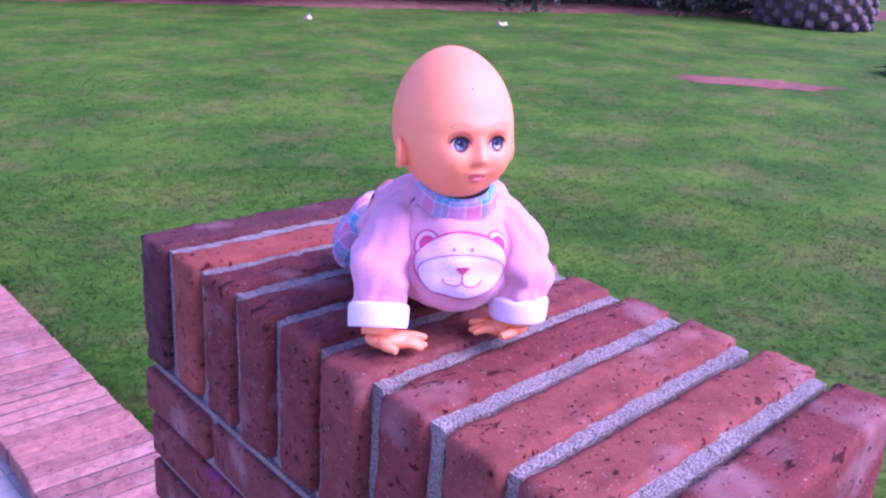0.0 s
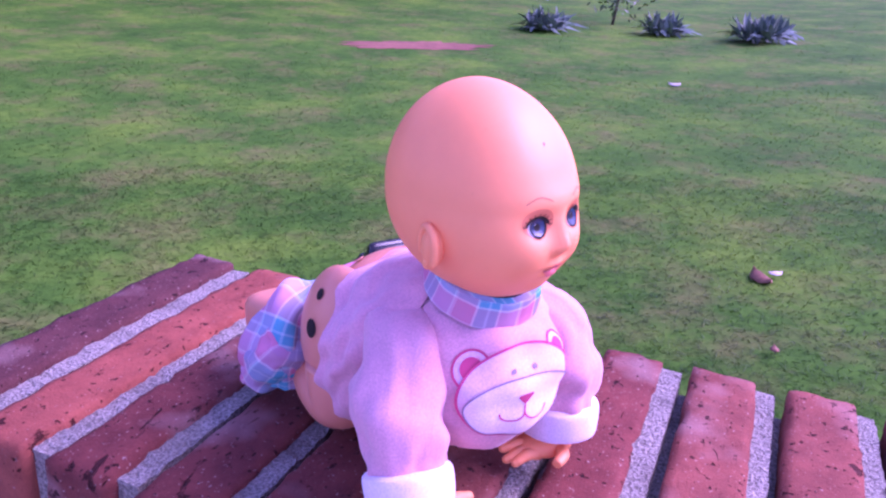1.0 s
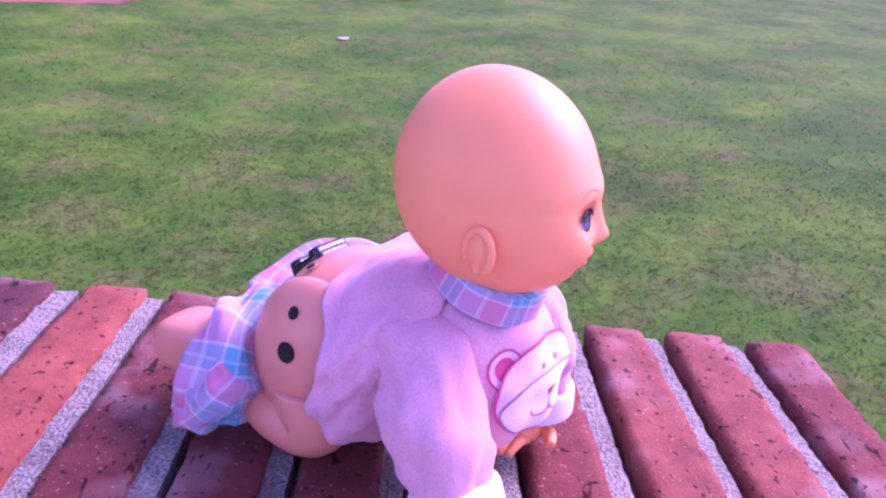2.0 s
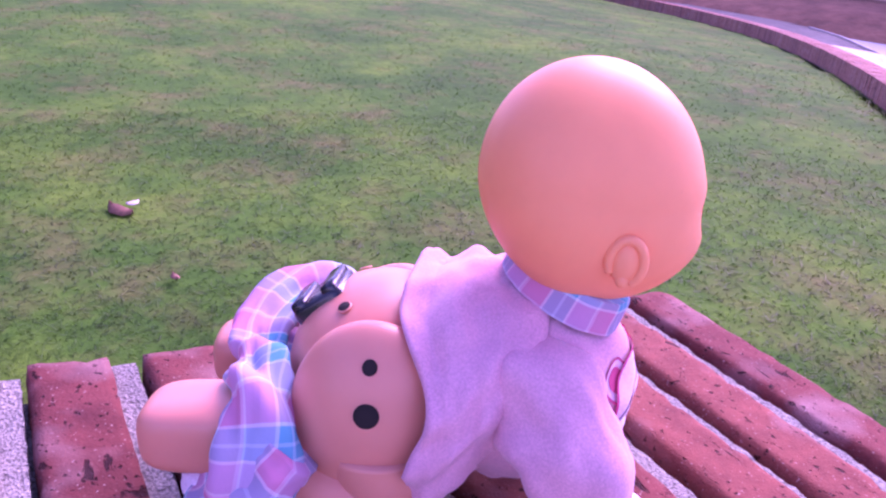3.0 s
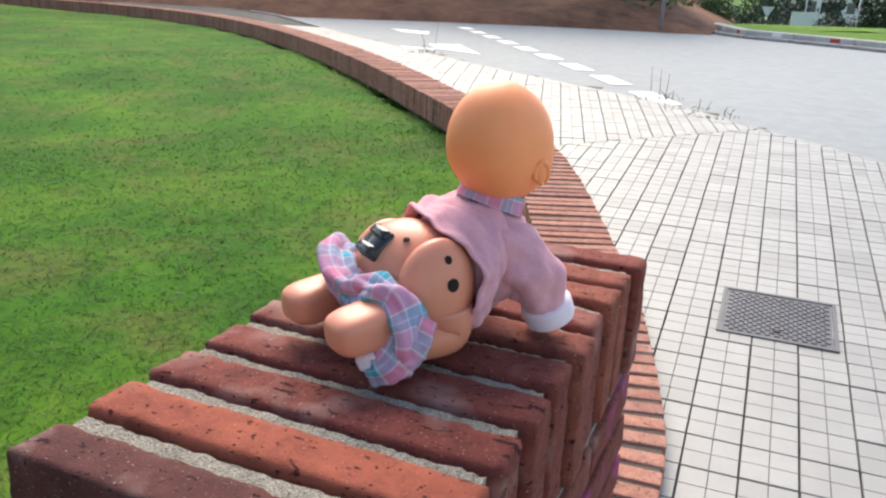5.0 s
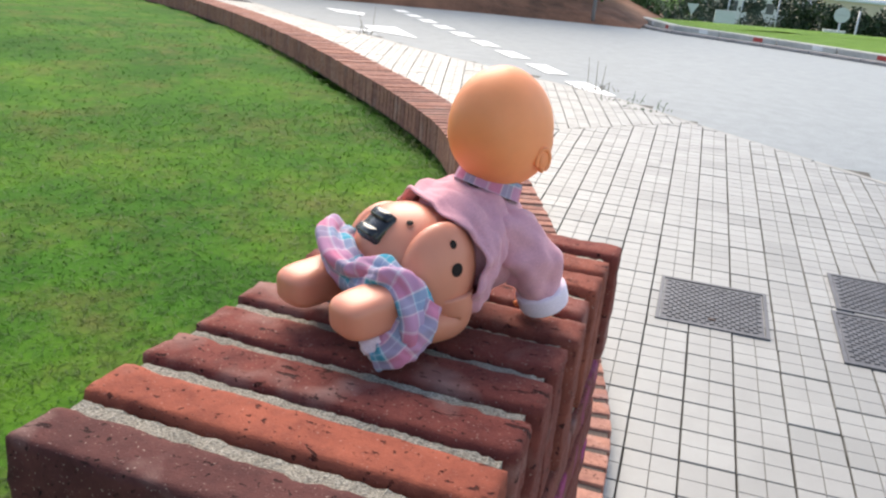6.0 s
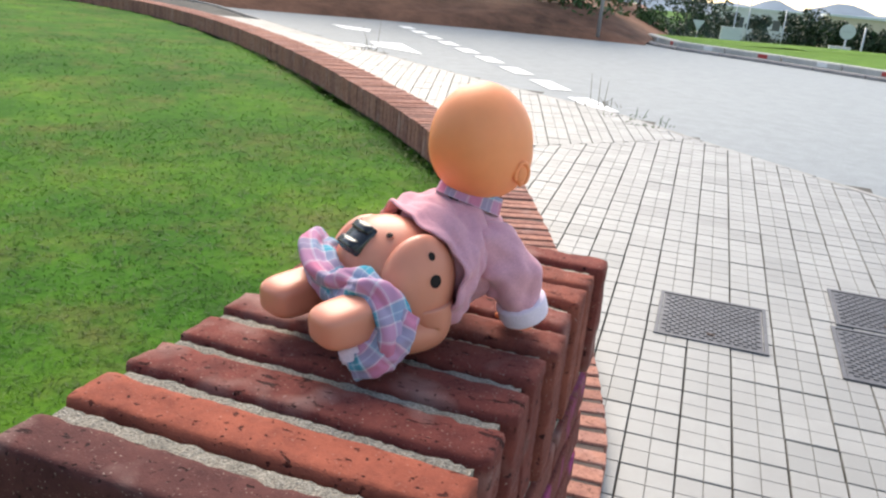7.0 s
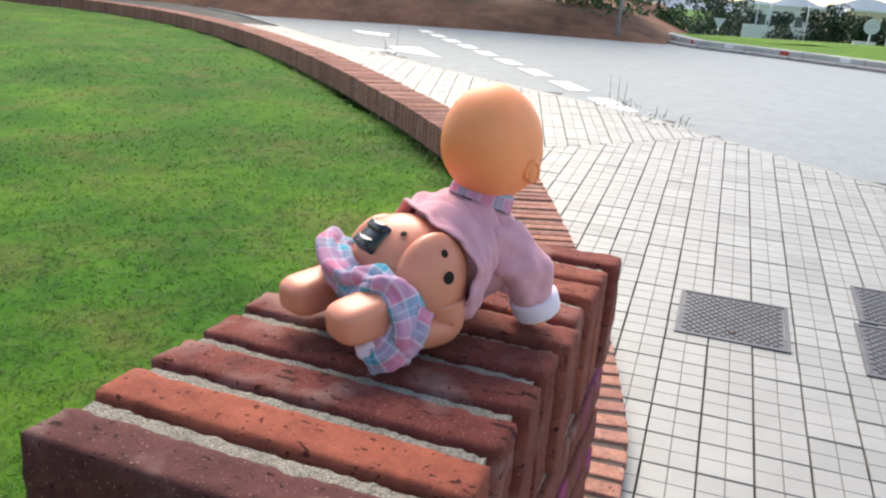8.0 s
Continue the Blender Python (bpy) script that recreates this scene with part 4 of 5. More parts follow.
def tube(points, radii, material, m=28, steps=40, wobble=None, uv=None, caps=True):
    """A tube through points, with two radii at each, along a smooth line."""
    ps = [points[0] * 2 - points[1]] + list(points) + [points[-1] * 2 - points[-2]]
    rs = [radii[0]] + list(radii) + [radii[-1]]
    rs = [Vector((r if isinstance(r, (int, float)) else r[0], r if isinstance(r, (int, float)) else r[1], 0)) for r in rs]
    def at(u):
        i = min(int(u), len(points) - 2) + 1
        f = u - (i - 1)
        def cr(a, b, c, d):
            return 0.5 * (2 * b + (c - a) * f + (2 * a - 5 * b + 4 * c - d) * f * f + (3 * b - a - 3 * c + d) * f ** 3)
        return cr(*ps[i - 1:i + 3]), cr(*rs[i - 1:i + 3])
    rows, length, last = [], 0, None
    side = None
    for k in range(steps + 1):
        u = k / steps * (len(points) - 1)
        p, r = at(u)
        t = (at(min(len(points) - 1, u + 0.01))[0] - at(max(0, u - 0.01))[0]).normalized()
        side = (UP.cross(t) if abs(t.z) < 0.95 else R_) if side is None else side
        side = (side - t * side.dot(t)).normalized()
        other = t.cross(side)
        row = []
        for j in range(m):
            a = 2 * math.pi * j / m
            w = wobble(k / steps, a) if wobble else 0
            row.append(p + side * math.cos(a) * (r.x + w) + other * math.sin(a) * (r.y + w))
        rows.append(row)
        length += (p - last).length if last else 0
        last = p
    if caps:
        for end, row in ((0, rows[0]), (-1, rows[-1])):
            c = sum(row, Vector()) / m
            ring = [q.lerp(c, 0.45) for q in row]
            dot = [q.lerp(c, 0.999) for q in row]
            if end == 0:
                rows = [dot, ring] + rows
            else:
                rows = rows + [ring, dot]
    add_grid(rows, material, uv=uv or (0.12, length))


def cloth(seed, amp, k1, k2):
    return lambda s, a: amp * (noise.noise(Vector((math.cos(a) * k1, math.sin(a) * k1, s * k2 + seed))) + 0.5 * noise.noise(Vector((math.cos(a) * k1 * 2.2 + seed, math.sin(a) * k1 * 2.2, s * k2 * 2))))


def on_surface(base_fn, x, y, lift):
    p, n = base_fn(x, y)
    return p + n * lift


def patch(outline, base_fn, material, lift, rings=5):
    """A thin print that follows a surface: outline in plane coordinates."""
    cx = sum(p[0] for p in outline) / len(outline)
    cy = sum(p[1] for p in outline) / len(outline)
    rows = []
    for k in range(rings + 1):
        s = max(0.02, k / rings)
        rows.append([on_surface(base_fn, cx + (x - cx) * s, cy + (y - cy) * s, lift) for x, y in outline])
    add_grid(rows, material)


def stroke(line, width, base_fn, material, lift, closed=False):
    n = len(line)
    a, b = [], []
    for i, (x, y) in enumerate(line):
        x0, y0 = line[(i - 1) % n] if closed or i else line[0]
        x1, y1 = line[(i + 1) % n] if closed or i < n - 1 else line[-1]
        l = math.hypot(x1 - x0, y1 - y0) or 1
        nx, ny = -(y1 - y0) / l * width / 2, (x1 - x0) / l * width / 2
        a.append(on_surface(base_fn, x + nx, y + ny, lift))
        b.append(on_surface(base_fn, x - nx, y - ny, lift))
    if closed:
        add_grid([b, a], material)
    else:
        add_grid([b, a], material, close_u=False)


def oval(cx, cy, rx, ry, n=36, a0=0.0, a1=2 * math.pi):
    full = abs(a1 - a0 - 2 * math.pi) < 1e-6
    return [(cx + rx * math.cos(a0 + (a1 - a0) * k / (n if full else n - 1)), cy + ry * math.sin(a0 + (a1 - a0) * k / (n if full else n - 1))) for k in range(n)]


# head: turned a little to its own right of the body's line
HC = Vector((0.0965, -0.3520, TOP + 0.1725))
HF = Vector((-0.335, -0.942, 0)).normalized()
HR = Vector((HF.y, -HF.x, 0))


def bump2(x, y, cx, cy, sx, sy):
    return math.exp(-((x - cx) / sx) ** 2 - ((y - cy) / sy) ** 2)


def head_point(d):
    """d: direction in the head's axes (right, ahead, up); the skin's point in metres in these axes."""
    x, y, z = d
    rx, ry, rz = 0.0412, 0.0487, 0.0545
    flat = math.hypot(x, y)
    box_ = 1.0
    if flat > 1e-6:
        # rounder than an ellipse at the temples
        cx_, cy_ = abs(x) / flat, abs(y) / flat
        box_ = 1 + ((cx_ ** 2.4 + cy_ ** 2.4) ** (-1 / 2.4) - 1) * min(1, flat * 1.3)
    p = Vector((x * rx * box_, y * ry * box_, z * rz))
    if z < 0 and y < 0:
        p.y *= 1 - 0.10 * z * z
    # fuller forehead and back, narrower towards the chin
    if z < 0:
        p.x *= 1 + 0.05 * math.sin(math.pi * -z) - 0.04 * (-z) ** 2
        p.y += 0.006 * (-z) * (1 if y > 0 else 0.2)
        p.z *= 0.97
        p.y += 0.003 * (-z)
    else:
        p.y += -0.003 * z
        p.z *= 1.0
        p.x *= 1 - 0.05 * z * z
    if y > 0:
        X, Z = p.x, p.z
        f = y
        p.y += f * (0.0042 * bump2(X, Z, 0.018, -0.022, 0.012, 0.013) + 0.0042 * bump2(X, Z, -0.018, -0.022, 0.012, 0.013))
        p.y -= f * 0.0042 * (bump2(X, Z, 0.0135, -0.0055, 0.0075, 0.006) + bump2(X, Z, -0.0135, -0.0055, 0.0075, 0.006))
        p.y += f * 0.0020 * bump2(X, Z, 0, 0.006, 0.022, 0.006)
        p.y += f * 0.0050 * bump2(X, Z, 0, -0.0155, 0.0042, 0.0045)
        p.y += f * 0.0032 * bump2(X, Z, 0, -0.009, 0.0036, 0.008)
        p.y += f * 0.0020 * (bump2(X, Z, 0.004, -0.0175, 0.0024, 0.0024) + bump2(X, Z, -0.004, -0.0175, 0.0024, 0.0024))
        p.y += f * 0.0034 * bump2(X, Z, 0, -0.0262, 0.0075, 0.0024)
        p.y += f * 0.0034 * bump2(X, Z, 0, -0.0312, 0.006, 0.0022)
        p.y -= f * 0.0016 * bump2(X, Z, 0, -0.0286, 0.008, 0.0011)
        p.y += f * 0.0045 * bump2(X, Z, 0, -0.042, 0.010, 0.007)
    return p


def head_world(p):
    return HC + HR * p.x + HF * p.y + UP * p.z


rows = []
for i in range(97):
    th = math.pi * i / 96
    row = []
    for j in range(144):
        ph = 2 * math.pi * j / 144
        row.append(head_world(head_point(Vector((math.sin(th) * math.sin(ph), math.sin(th) * math.cos(ph), math.cos(th))))))
    rows.append(row)
add_grid(rows, SKIN, flip=False)


def face_at(x, z):
    """Skin point and outward direction at the face's own x (right) and height."""
    def solve(x, z):
        d = Vector((x / 0.0425, 0.7, z / 0.049)).normalized()
        for _ in range(14):
            p = head_point(d)
            d = Vector((d.x + (x - p.x) / 0.0425 * 0.7, d.y, d.z + (z - p.z) / 0.05 * 0.7))
            s = d.x ** 2 + d.z ** 2
            d.y = math.sqrt(max(0.02, 1 - s)) if s < 1 else 0.1
            d.normalize()
        return head_point(d)
    p = solve(x, z)
    a, b = solve(x + 0.001, z) - p, solve(x, z + 0.001) - p
    n = a.cross(b)
    n = (n if n.y > 0 else -n).normalized()
    return head_world(p), (HR * n.x + HF * n.y + UP * n.z)


for s in (1, -1):
    ex, ez = s * 0.0138, -0.0058
    patch(oval(ex, ez + 0.0028, 0.0088, 0.0068), face_at, BLUSH, 0.00015, 4)
    patch(oval(ex, ez, 0.0056, 0.0046), face_at, WHITE, 0.0003, 4)
    patch(oval(ex - 0.0006, ez + 0.0002, 0.0047, 0.0048), face_at, IRIS, 0.0005, 3)
    patch(oval(ex - 0.0006, ez + 0.0002, 0.0019, 0.0020), face_at, DARK, 0.0007, 2)
    # Small white dot painted on the iris as its highlight.
    patch(oval(ex + 0.0008, ez + 0.0018, 0.0004, 0.0004, 12), face_at, WHITE, 0.0009, 2)
    stroke(oval(ex - 0.0006, ez + 0.0002, 0.0047, 0.0048), 0.0009, face_at, DARK, 0.0006, True)
    stroke(oval(ex, ez, 0.0067, 0.0056, 18, 0.25, math.pi - 0.25), 0.0013, face_at, DARK, 0.0008)
    for k in range(9):
        a = 0.2 + (math.pi - 0.4) * k / 8
        stroke([(ex + 0.0067 * math.cos(a), ez + 0.0056 * math.sin(a)), (ex + 0.0086 * math.cos(a), ez + 0.0076 * math.sin(a))], 0.0004, face_at, DARK, 0.0008)
    stroke([(ex - s * 0.006 + s * 0.0135 * k / 8, 0.0066 + 0.0026 * math.sin(math.pi * k / 8) - 0.0006 * k / 8) for k in range(9)], 0.0004, face_at, BROW, 0.0003)
patch([(-0.0068, -0.0285), (-0.004, -0.0263), (-0.0015, -0.0252), (0, -0.0258), (0.0015, -0.0252), (0.004, -0.0263), (0.0068, -0.0285), (0.004, -0.0318), (0.0015, -0.0331), (0, -0.0333), (-0.0015, -0.0331), (-0.004, -0.0318)], face_at, LIP, 0.0003, 4)
stroke([(-0.0066 + 0.0132 * k / 8, -0.0286 + 0.0006 * math.cos(k * 1.57)) for k in range(9)], 0.0005, face_at, BROW, 0.0005)
patch(oval(0.004, 0.0305, 0.0007, 0.0008, 10), face_at, BROW, 0.0002, 1)

# ears
for s in (1, -1):
    c = HC + HR * (s * 0.0415) + HF * 0.0062 + UP * -0.0200
    out = (HR * s * 0.85 - HF * 0.35).normalized()
    back = (HF * -0.9 - HR * s * 0.3).normalized()
    ring = [c + back * (0.0068 * math.cos(a)) + UP * (0.0100 * math.sin(a)) + out * 0.0006 for a in [0.35 + (2 * math.pi - 1.5) * k / 10 - 0.9 for k in range(11)]]
    ring = [p + out * 0.0009 * math.sin(math.pi * k / 10) for k, p in enumerate(ring)]
    tube(ring, [0.0018] + [0.0022] * 9 + [0.0019], SKIN, m=12, steps=40)
    ball(c + out * -0.001, out, back, UP, (0.0050, 0.0068, 0.0102), SKIN, 12, 16)
    ball(c - UP * 0.0078 + out * 0.001, out, back, UP, (0.0026, 0.003, 0.0034), SKIN, 10, 12)
    ball(c + HF * 0.0035 - UP * 0.002 + out * 0.0006, out, back, UP, (0.0016, 0.0018, 0.0032), SKIN, 10, 12)

# neck, coloured near black as the shade in the gap, and plaid collar
NC = loc(0.081, 0.001, 0.1220)
na = (UP * 0.93 + U * 0.36).normalized()
tube([NC - na * 0.02, NC + na * 0.018], [0.0255, 0.024], DARK, m=36, steps=6)
tube([NC - na * 0.007, NC - na * 0.001, NC + na * 0.007, NC + na * 0.0085, NC + na * 0.004], [(0.0320, 0.0310), (0.0312, 0.0302), (0.0300, 0.0292), (0.0285, 0.0278), (0.0275, 0.0268)], PLAID, m=64, steps=24, wobble=cloth(3, 0.0012, 3, 2), uv=(0.21, 0.034), caps=False)


# shirt: body
def torso_shape(d, q):
    s = q.copy()
    w = 0.0030 * noise.noise(d * 3.2) + 0.0020 * noise.noise(Vector((d.x * 8, d.y * 3, d.z * 3)))
    return s * (1 + w / 0.05)


BC, BX, BR = loc(0.066, 0.0, 0.0725), (U * 0.97 - UP * 0.24).normalized(), (0.056, 0.0555, 0.0500)
BZ = (UP * 0.97 + U * 0.24).normalized()
ball(BC, BX, R_, BZ, BR, SHIRT, 40, 64, torso_shape)
def hem_line(a):
    """Where the shirt ends, at an angle round the body."""
    return 0.027 + 0.003 * math.sin(a * 3 + 0.6) + 0.002 * math.sin(a * 5) - 0.017 * max(0, math.sin(a)) ** 2


rows = []
for k in range(61):
    s_ = k / 60
    row = []
    for j in range(96):
        a = 2 * math.pi * j / 96
        u = 0.074 + (hem_line(a) - 0.074) * s_
        rv = 0.042 + 0.0280 * min(1, s_ * 1.5) ** 0.7 + 0.003 * max(0, s_ - 0.75)
        rz = 0.033 + 0.0175 * min(1, s_ * 1.5) ** 0.7
        fold = cloth(7, 0.0058, 2.4, 3.5)(s_, a) + 0.0026 * math.sin(a * 6 + 1.2 + 2 * s_) * max(0, s_ - 0.35) + 0.0016 * math.sin(a * 11 + 5 * s_) * s_
        fold *= min(1, 0.3 + 2.5 * s_)
        low = math.sin(a) < 0
        cv = math.copysign(abs(math.cos(a)) ** (0.62 if low else 0.9), math.cos(a))
        row.append(loc(u, 0.002 * s_ + (rv + fold) * cv, 0.092 - 0.026 * min(1, s_ * 1.2) + (rz + fold) * math.sin(a)))
    rows.append(row)
edge = rows[-1]
mid = sum(edge, Vector()) / len(edge)
rows.append([p.lerp(mid, 0.03) - U * 0.0022 for p in edge])
rows.append([p.lerp(mid, 0.07) - U * 0.0004 for p in edge])
rows.append([p.lerp(mid, 0.09) + U * 0.010 for p in edge])
add_grid(rows, SHIRT, uv=(0.4, 0.08))
# sleeves, cuffs and arms
for s, path, cuff_u in ((1, [(0.058, 0.030, 0.090), (0.078, 0.047, 0.082), (0.096, 0.0575, 0.058), (0.108, 0.0590, 0.033)], 0.113), (-1, [(0.060, -0.028, 0.092), (0.080, -0.044, 0.083), (0.089, -0.0530, 0.058), (0.092, -0.0525, 0.034)], 0.092)):
    pts = [loc(*p) for p in path]
    tube(pts, [(0.020, 0.022), (0.0240, 0.0255), (0.0230, 0.0232), (0.0190, 0.0190)], SHIRT, m=40, steps=48,
         wobble=lambda q, a, s=s: cloth(11 + s, 0.0048, 1.5, 4.2)(q, a) + 0.0016 * math.sin(a * 2 + q * 16) * math.sin(math.pi * q), uv=(0.15, 0.08))
    end, dirn = pts[-1], (pts[-1] - pts[-2]).normalized()
    tube([end - dirn * 0.006, end - dirn * 0.003, end + dirn * 0.010, end + dirn * 0.0125, end + dirn * 0.008], [0.0205, 0.0232, 0.0226, 0.0210, 0.018], CUFF, m=44, steps=24, wobble=cloth(s + 5, 0.0005, 3, 2))
    tube([end, end + dirn * 0.018], [0.0145, 0.0120], SKIN, m=24, steps=6)
    # hand: palm down, fingers turned inwards
    wrist = end + dirn * 0.014
    wrist.z = TOP + 0.0135
    inward = (R_ * -s * 0.93 + U * (0.05 if s > 0 else -0.12)).normalized()
    fwd = (UP.cross(inward)).normalized()
    fwd = fwd if fwd.dot(U) > 0 else -fwd
    ball(wrist + inward * 0.008, inward, fwd, UP, (0.0175, 0.0125, 0.0078), SKIN, 18, 24)
    for k, (off, ln) in enumerate(((-0.0085, 0.015), (-0.003, 0.019), (0.003, 0.019), (0.0085, 0.016))):
        a = wrist + inward * 0.016 + fwd * off * 0.75 - UP * 0.002
        b = a + inward * ln + fwd * off * 0.12 - UP * 0.002 + UP * (0.004 if k == 1 else 0.0)
        tube([a, a.lerp(b, 0.5) + UP * 0.0022, b], [0.0040, 0.0036, 0.0027], SKIN, m=12, steps=12)
        ball(b, inward, fwd, UP, (0.0030, 0.0027, 0.0027), SKIN, 8, 10)
    a = wrist + fwd * 0.009 + inward * 0.003
    tube([a, a + fwd * 0.008 + inward * 0.004 + UP * 0.001, a + fwd * 0.013 + inward * 0.011], [0.0045, 0.0040, 0.0028], SKIN, m=12, steps=12)


# bear print on the chest
def chest(x, y):
    """x: to the picture's right, seen from in front; y up."""
    a, e = x / 0.0485, (y * 0.84 + 0.0085) / 0.047
    d = Vector((math.cos(a) * math.cos(e), -math.sin(a) * math.cos(e), math.sin(e)))
    q = torso_shape(d, Vector((d.x * BR[0], d.y * BR[1], d.z * BR[2])))
    n = (BX * (d.x / BR[0]) + R_ * (d.y / BR[1]) + BZ * (d.z / BR[2])).normalized()
    return BC + BX * q.x + R_ * q.y + BZ * q.z, n


for s in (1, -1):
    patch(oval(s * 0.0285, 0.0200, 0.0105, 0.0112), chest, BEARFILL, 0.0003)
    patch(oval(s * 0.0290, 0.0205, 0.0062, 0.0068), chest, BEARLINE, 0.0006)
    stroke(oval(s * 0.0285, 0.0200, 0.0105, 0.0112), 0.0013, chest, BEARLINE, 0.0006, True)
patch(oval(0, 0.0055, 0.0335, 0.0285, 48), chest, BEARFILL, 0.0016, 8)
stroke(oval(0, 0.0055, 0.0335, 0.0285, 60), 0.0012, chest, BEARLINE, 0.0020, True)
patch(oval(0.0005, -0.0025, 0.0298, 0.0192, 44), chest, MUZZLE, 0.0020, 7)
stroke(oval(0.0005, -0.0025, 0.0298, 0.0192, 60), 0.0008, chest, GREYLINE, 0.0024, True)
for s in (1, -1):
    patch(oval(s * 0.0068, 0.0205, 0.0014, 0.0015, 14), chest, GREYLINE, 0.0022, 2)
patch([(0, 0.0000), (0.0022, 0.0026), (0.0045, 0.0054), (0.0038, 0.0068), (0, 0.0072), (-0.0038, 0.0068), (-0.0045, 0.0054), (-0.0022, 0.0026)], chest, BEARLINE, 0.0024, 3)
stroke([(0, 0.000), (0, -0.005)], 0.0008, chest, BEARLINE, 0.0024)
for s in (1, -1):
    stroke(oval(s * 0.0062, -0.0045, 0.0062, 0.0052, 16, math.pi, 2 * math.pi), 0.0009, chest, BEARLINE, 0.0024)

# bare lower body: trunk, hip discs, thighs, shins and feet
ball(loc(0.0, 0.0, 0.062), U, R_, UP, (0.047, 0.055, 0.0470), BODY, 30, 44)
HIP_X, HIP_Z = (U * 0.96 - UP * 0.1).normalized(), (UP * 0.98 + U * 0.1).normalized()


def hip_shape(d, q):
    return Vector((q.x * (1.0 + 0.05 * d.z), q.y * (1 + 0.16 * (1 - d.z * d.z)), q.z))


def hip_at(s):
    def at(x, y):
        dx, dz = x / 0.036, y / 0.0465
        d = Vector((dx, math.sqrt(max(0.02, 1 - dx * dx - dz * dz)) * s, dz))
        q = hip_shape(d, Vector((d.x * 0.036, d.y * 0.020, d.z * 0.0465)))
        n = (HIP_X * d.x / 0.036 + R_ * d.y / 0.0225 + HIP_Z * d.z / 0.0465).normalized()
        return loc(0, 0.0435 * s, 0.0555 + 0.0035 * s) + HIP_X * q.x + R_ * q.y + HIP_Z * q.z, n
    return at


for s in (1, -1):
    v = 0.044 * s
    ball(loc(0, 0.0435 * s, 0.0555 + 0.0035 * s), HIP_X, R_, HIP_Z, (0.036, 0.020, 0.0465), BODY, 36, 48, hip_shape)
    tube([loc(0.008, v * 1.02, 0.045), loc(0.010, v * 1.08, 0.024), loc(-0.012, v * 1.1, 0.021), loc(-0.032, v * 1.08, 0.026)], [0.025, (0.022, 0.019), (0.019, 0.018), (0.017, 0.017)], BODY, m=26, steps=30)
    # Hip holes are flat dark discs; the shade inside is only colour.
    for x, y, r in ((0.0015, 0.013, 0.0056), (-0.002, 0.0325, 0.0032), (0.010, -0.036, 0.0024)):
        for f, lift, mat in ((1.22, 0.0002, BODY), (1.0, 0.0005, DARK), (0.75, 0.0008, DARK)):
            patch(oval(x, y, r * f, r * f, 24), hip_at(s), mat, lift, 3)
for s, knee, ankle, toe in ((1, (-0.030, 0.050, 0.030), (-0.050, 0.051, 0.047), (-0.089, 0.0545, 0.042)), (-1, (-0.030, -0.044, 0.026), (-0.052, -0.042, 0.036), (-0.088, -0.036, 0.033))):
    a, b = loc(*ankle), loc(*toe)
    along = (b - a).normalized()
    wide = along.cross(UP).normalized()
    high = wide.cross(along).normalized()
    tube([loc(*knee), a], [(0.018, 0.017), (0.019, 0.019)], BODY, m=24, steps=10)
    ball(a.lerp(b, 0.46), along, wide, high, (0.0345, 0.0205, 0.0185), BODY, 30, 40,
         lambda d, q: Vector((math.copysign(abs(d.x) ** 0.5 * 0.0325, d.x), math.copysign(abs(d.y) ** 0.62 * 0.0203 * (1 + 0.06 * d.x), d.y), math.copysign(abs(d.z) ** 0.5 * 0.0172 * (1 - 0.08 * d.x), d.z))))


# screw holes: a lip and a flat dark disc coloured as the shade inside
def hole(p, n, r):
    n = n.normalized()
    a = n.cross(UP).normalized()
    b = a.cross(n)
    rim = [p + n * 0.0007 + (a * math.cos(k) + b * math.sin(k)) * r for k in [i * math.pi / 10 for i in range(20)]]
    lip = [p + n * 0.0001 + (a * math.cos(k) + b * math.sin(k)) * r * 1.2 for k in [i * math.pi / 10 for i in range(20)]]
    floor = [p - n * 0.004 + (a * math.cos(k) + b * math.sin(k)) * r * 0.9 for k in [i * math.pi / 10 for i in range(20)]]
    mid = [p + n * 0.0008 + (a * math.cos(k) + b * math.sin(k)) * r * 0.02 for k in [i * math.pi / 10 for i in range(20)]]
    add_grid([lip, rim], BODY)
    add_grid([rim, mid], DARK)


for s in (1, -1):
    hole(loc(-0.0185, 0.0245 * s, 0.1008), UP - U * 0.45 + R_ * 0.4 * s, 0.0030)

# black battery box
bx, bn = loc(-0.0315, -0.001, 0.0905), (UP * 0.75 - U * 0.66).normalized()
bu = (U * 0.75 + UP * 0.66).normalized()
for du, hgt, wv in ((0.0, 0.0068, 0.0150), (0.009, 0.0098, 0.0135), (-0.009, 0.0098, 0.0135)):
    rows = []
    for h, k in ((-0.02, 1.0), (hgt - 0.002, 1.0), (hgt, 0.92), (hgt, 0.02)):
        ring = []
        for j in range(24):
            a = 2 * math.pi * j / 24
            cx, cy = math.copysign(abs(math.cos(a)) ** 0.3, math.cos(a)), math.copysign(abs(math.sin(a)) ** 0.3, math.sin(a))
            ring.append(bx + bu * (du + 0.0046 * k * cx + (0.010 * k * cx if du == 0 else 0)) + R_ * wv * k * cy + bn * h)
        rows.append(ring)
    add_grid(rows, BLACK)

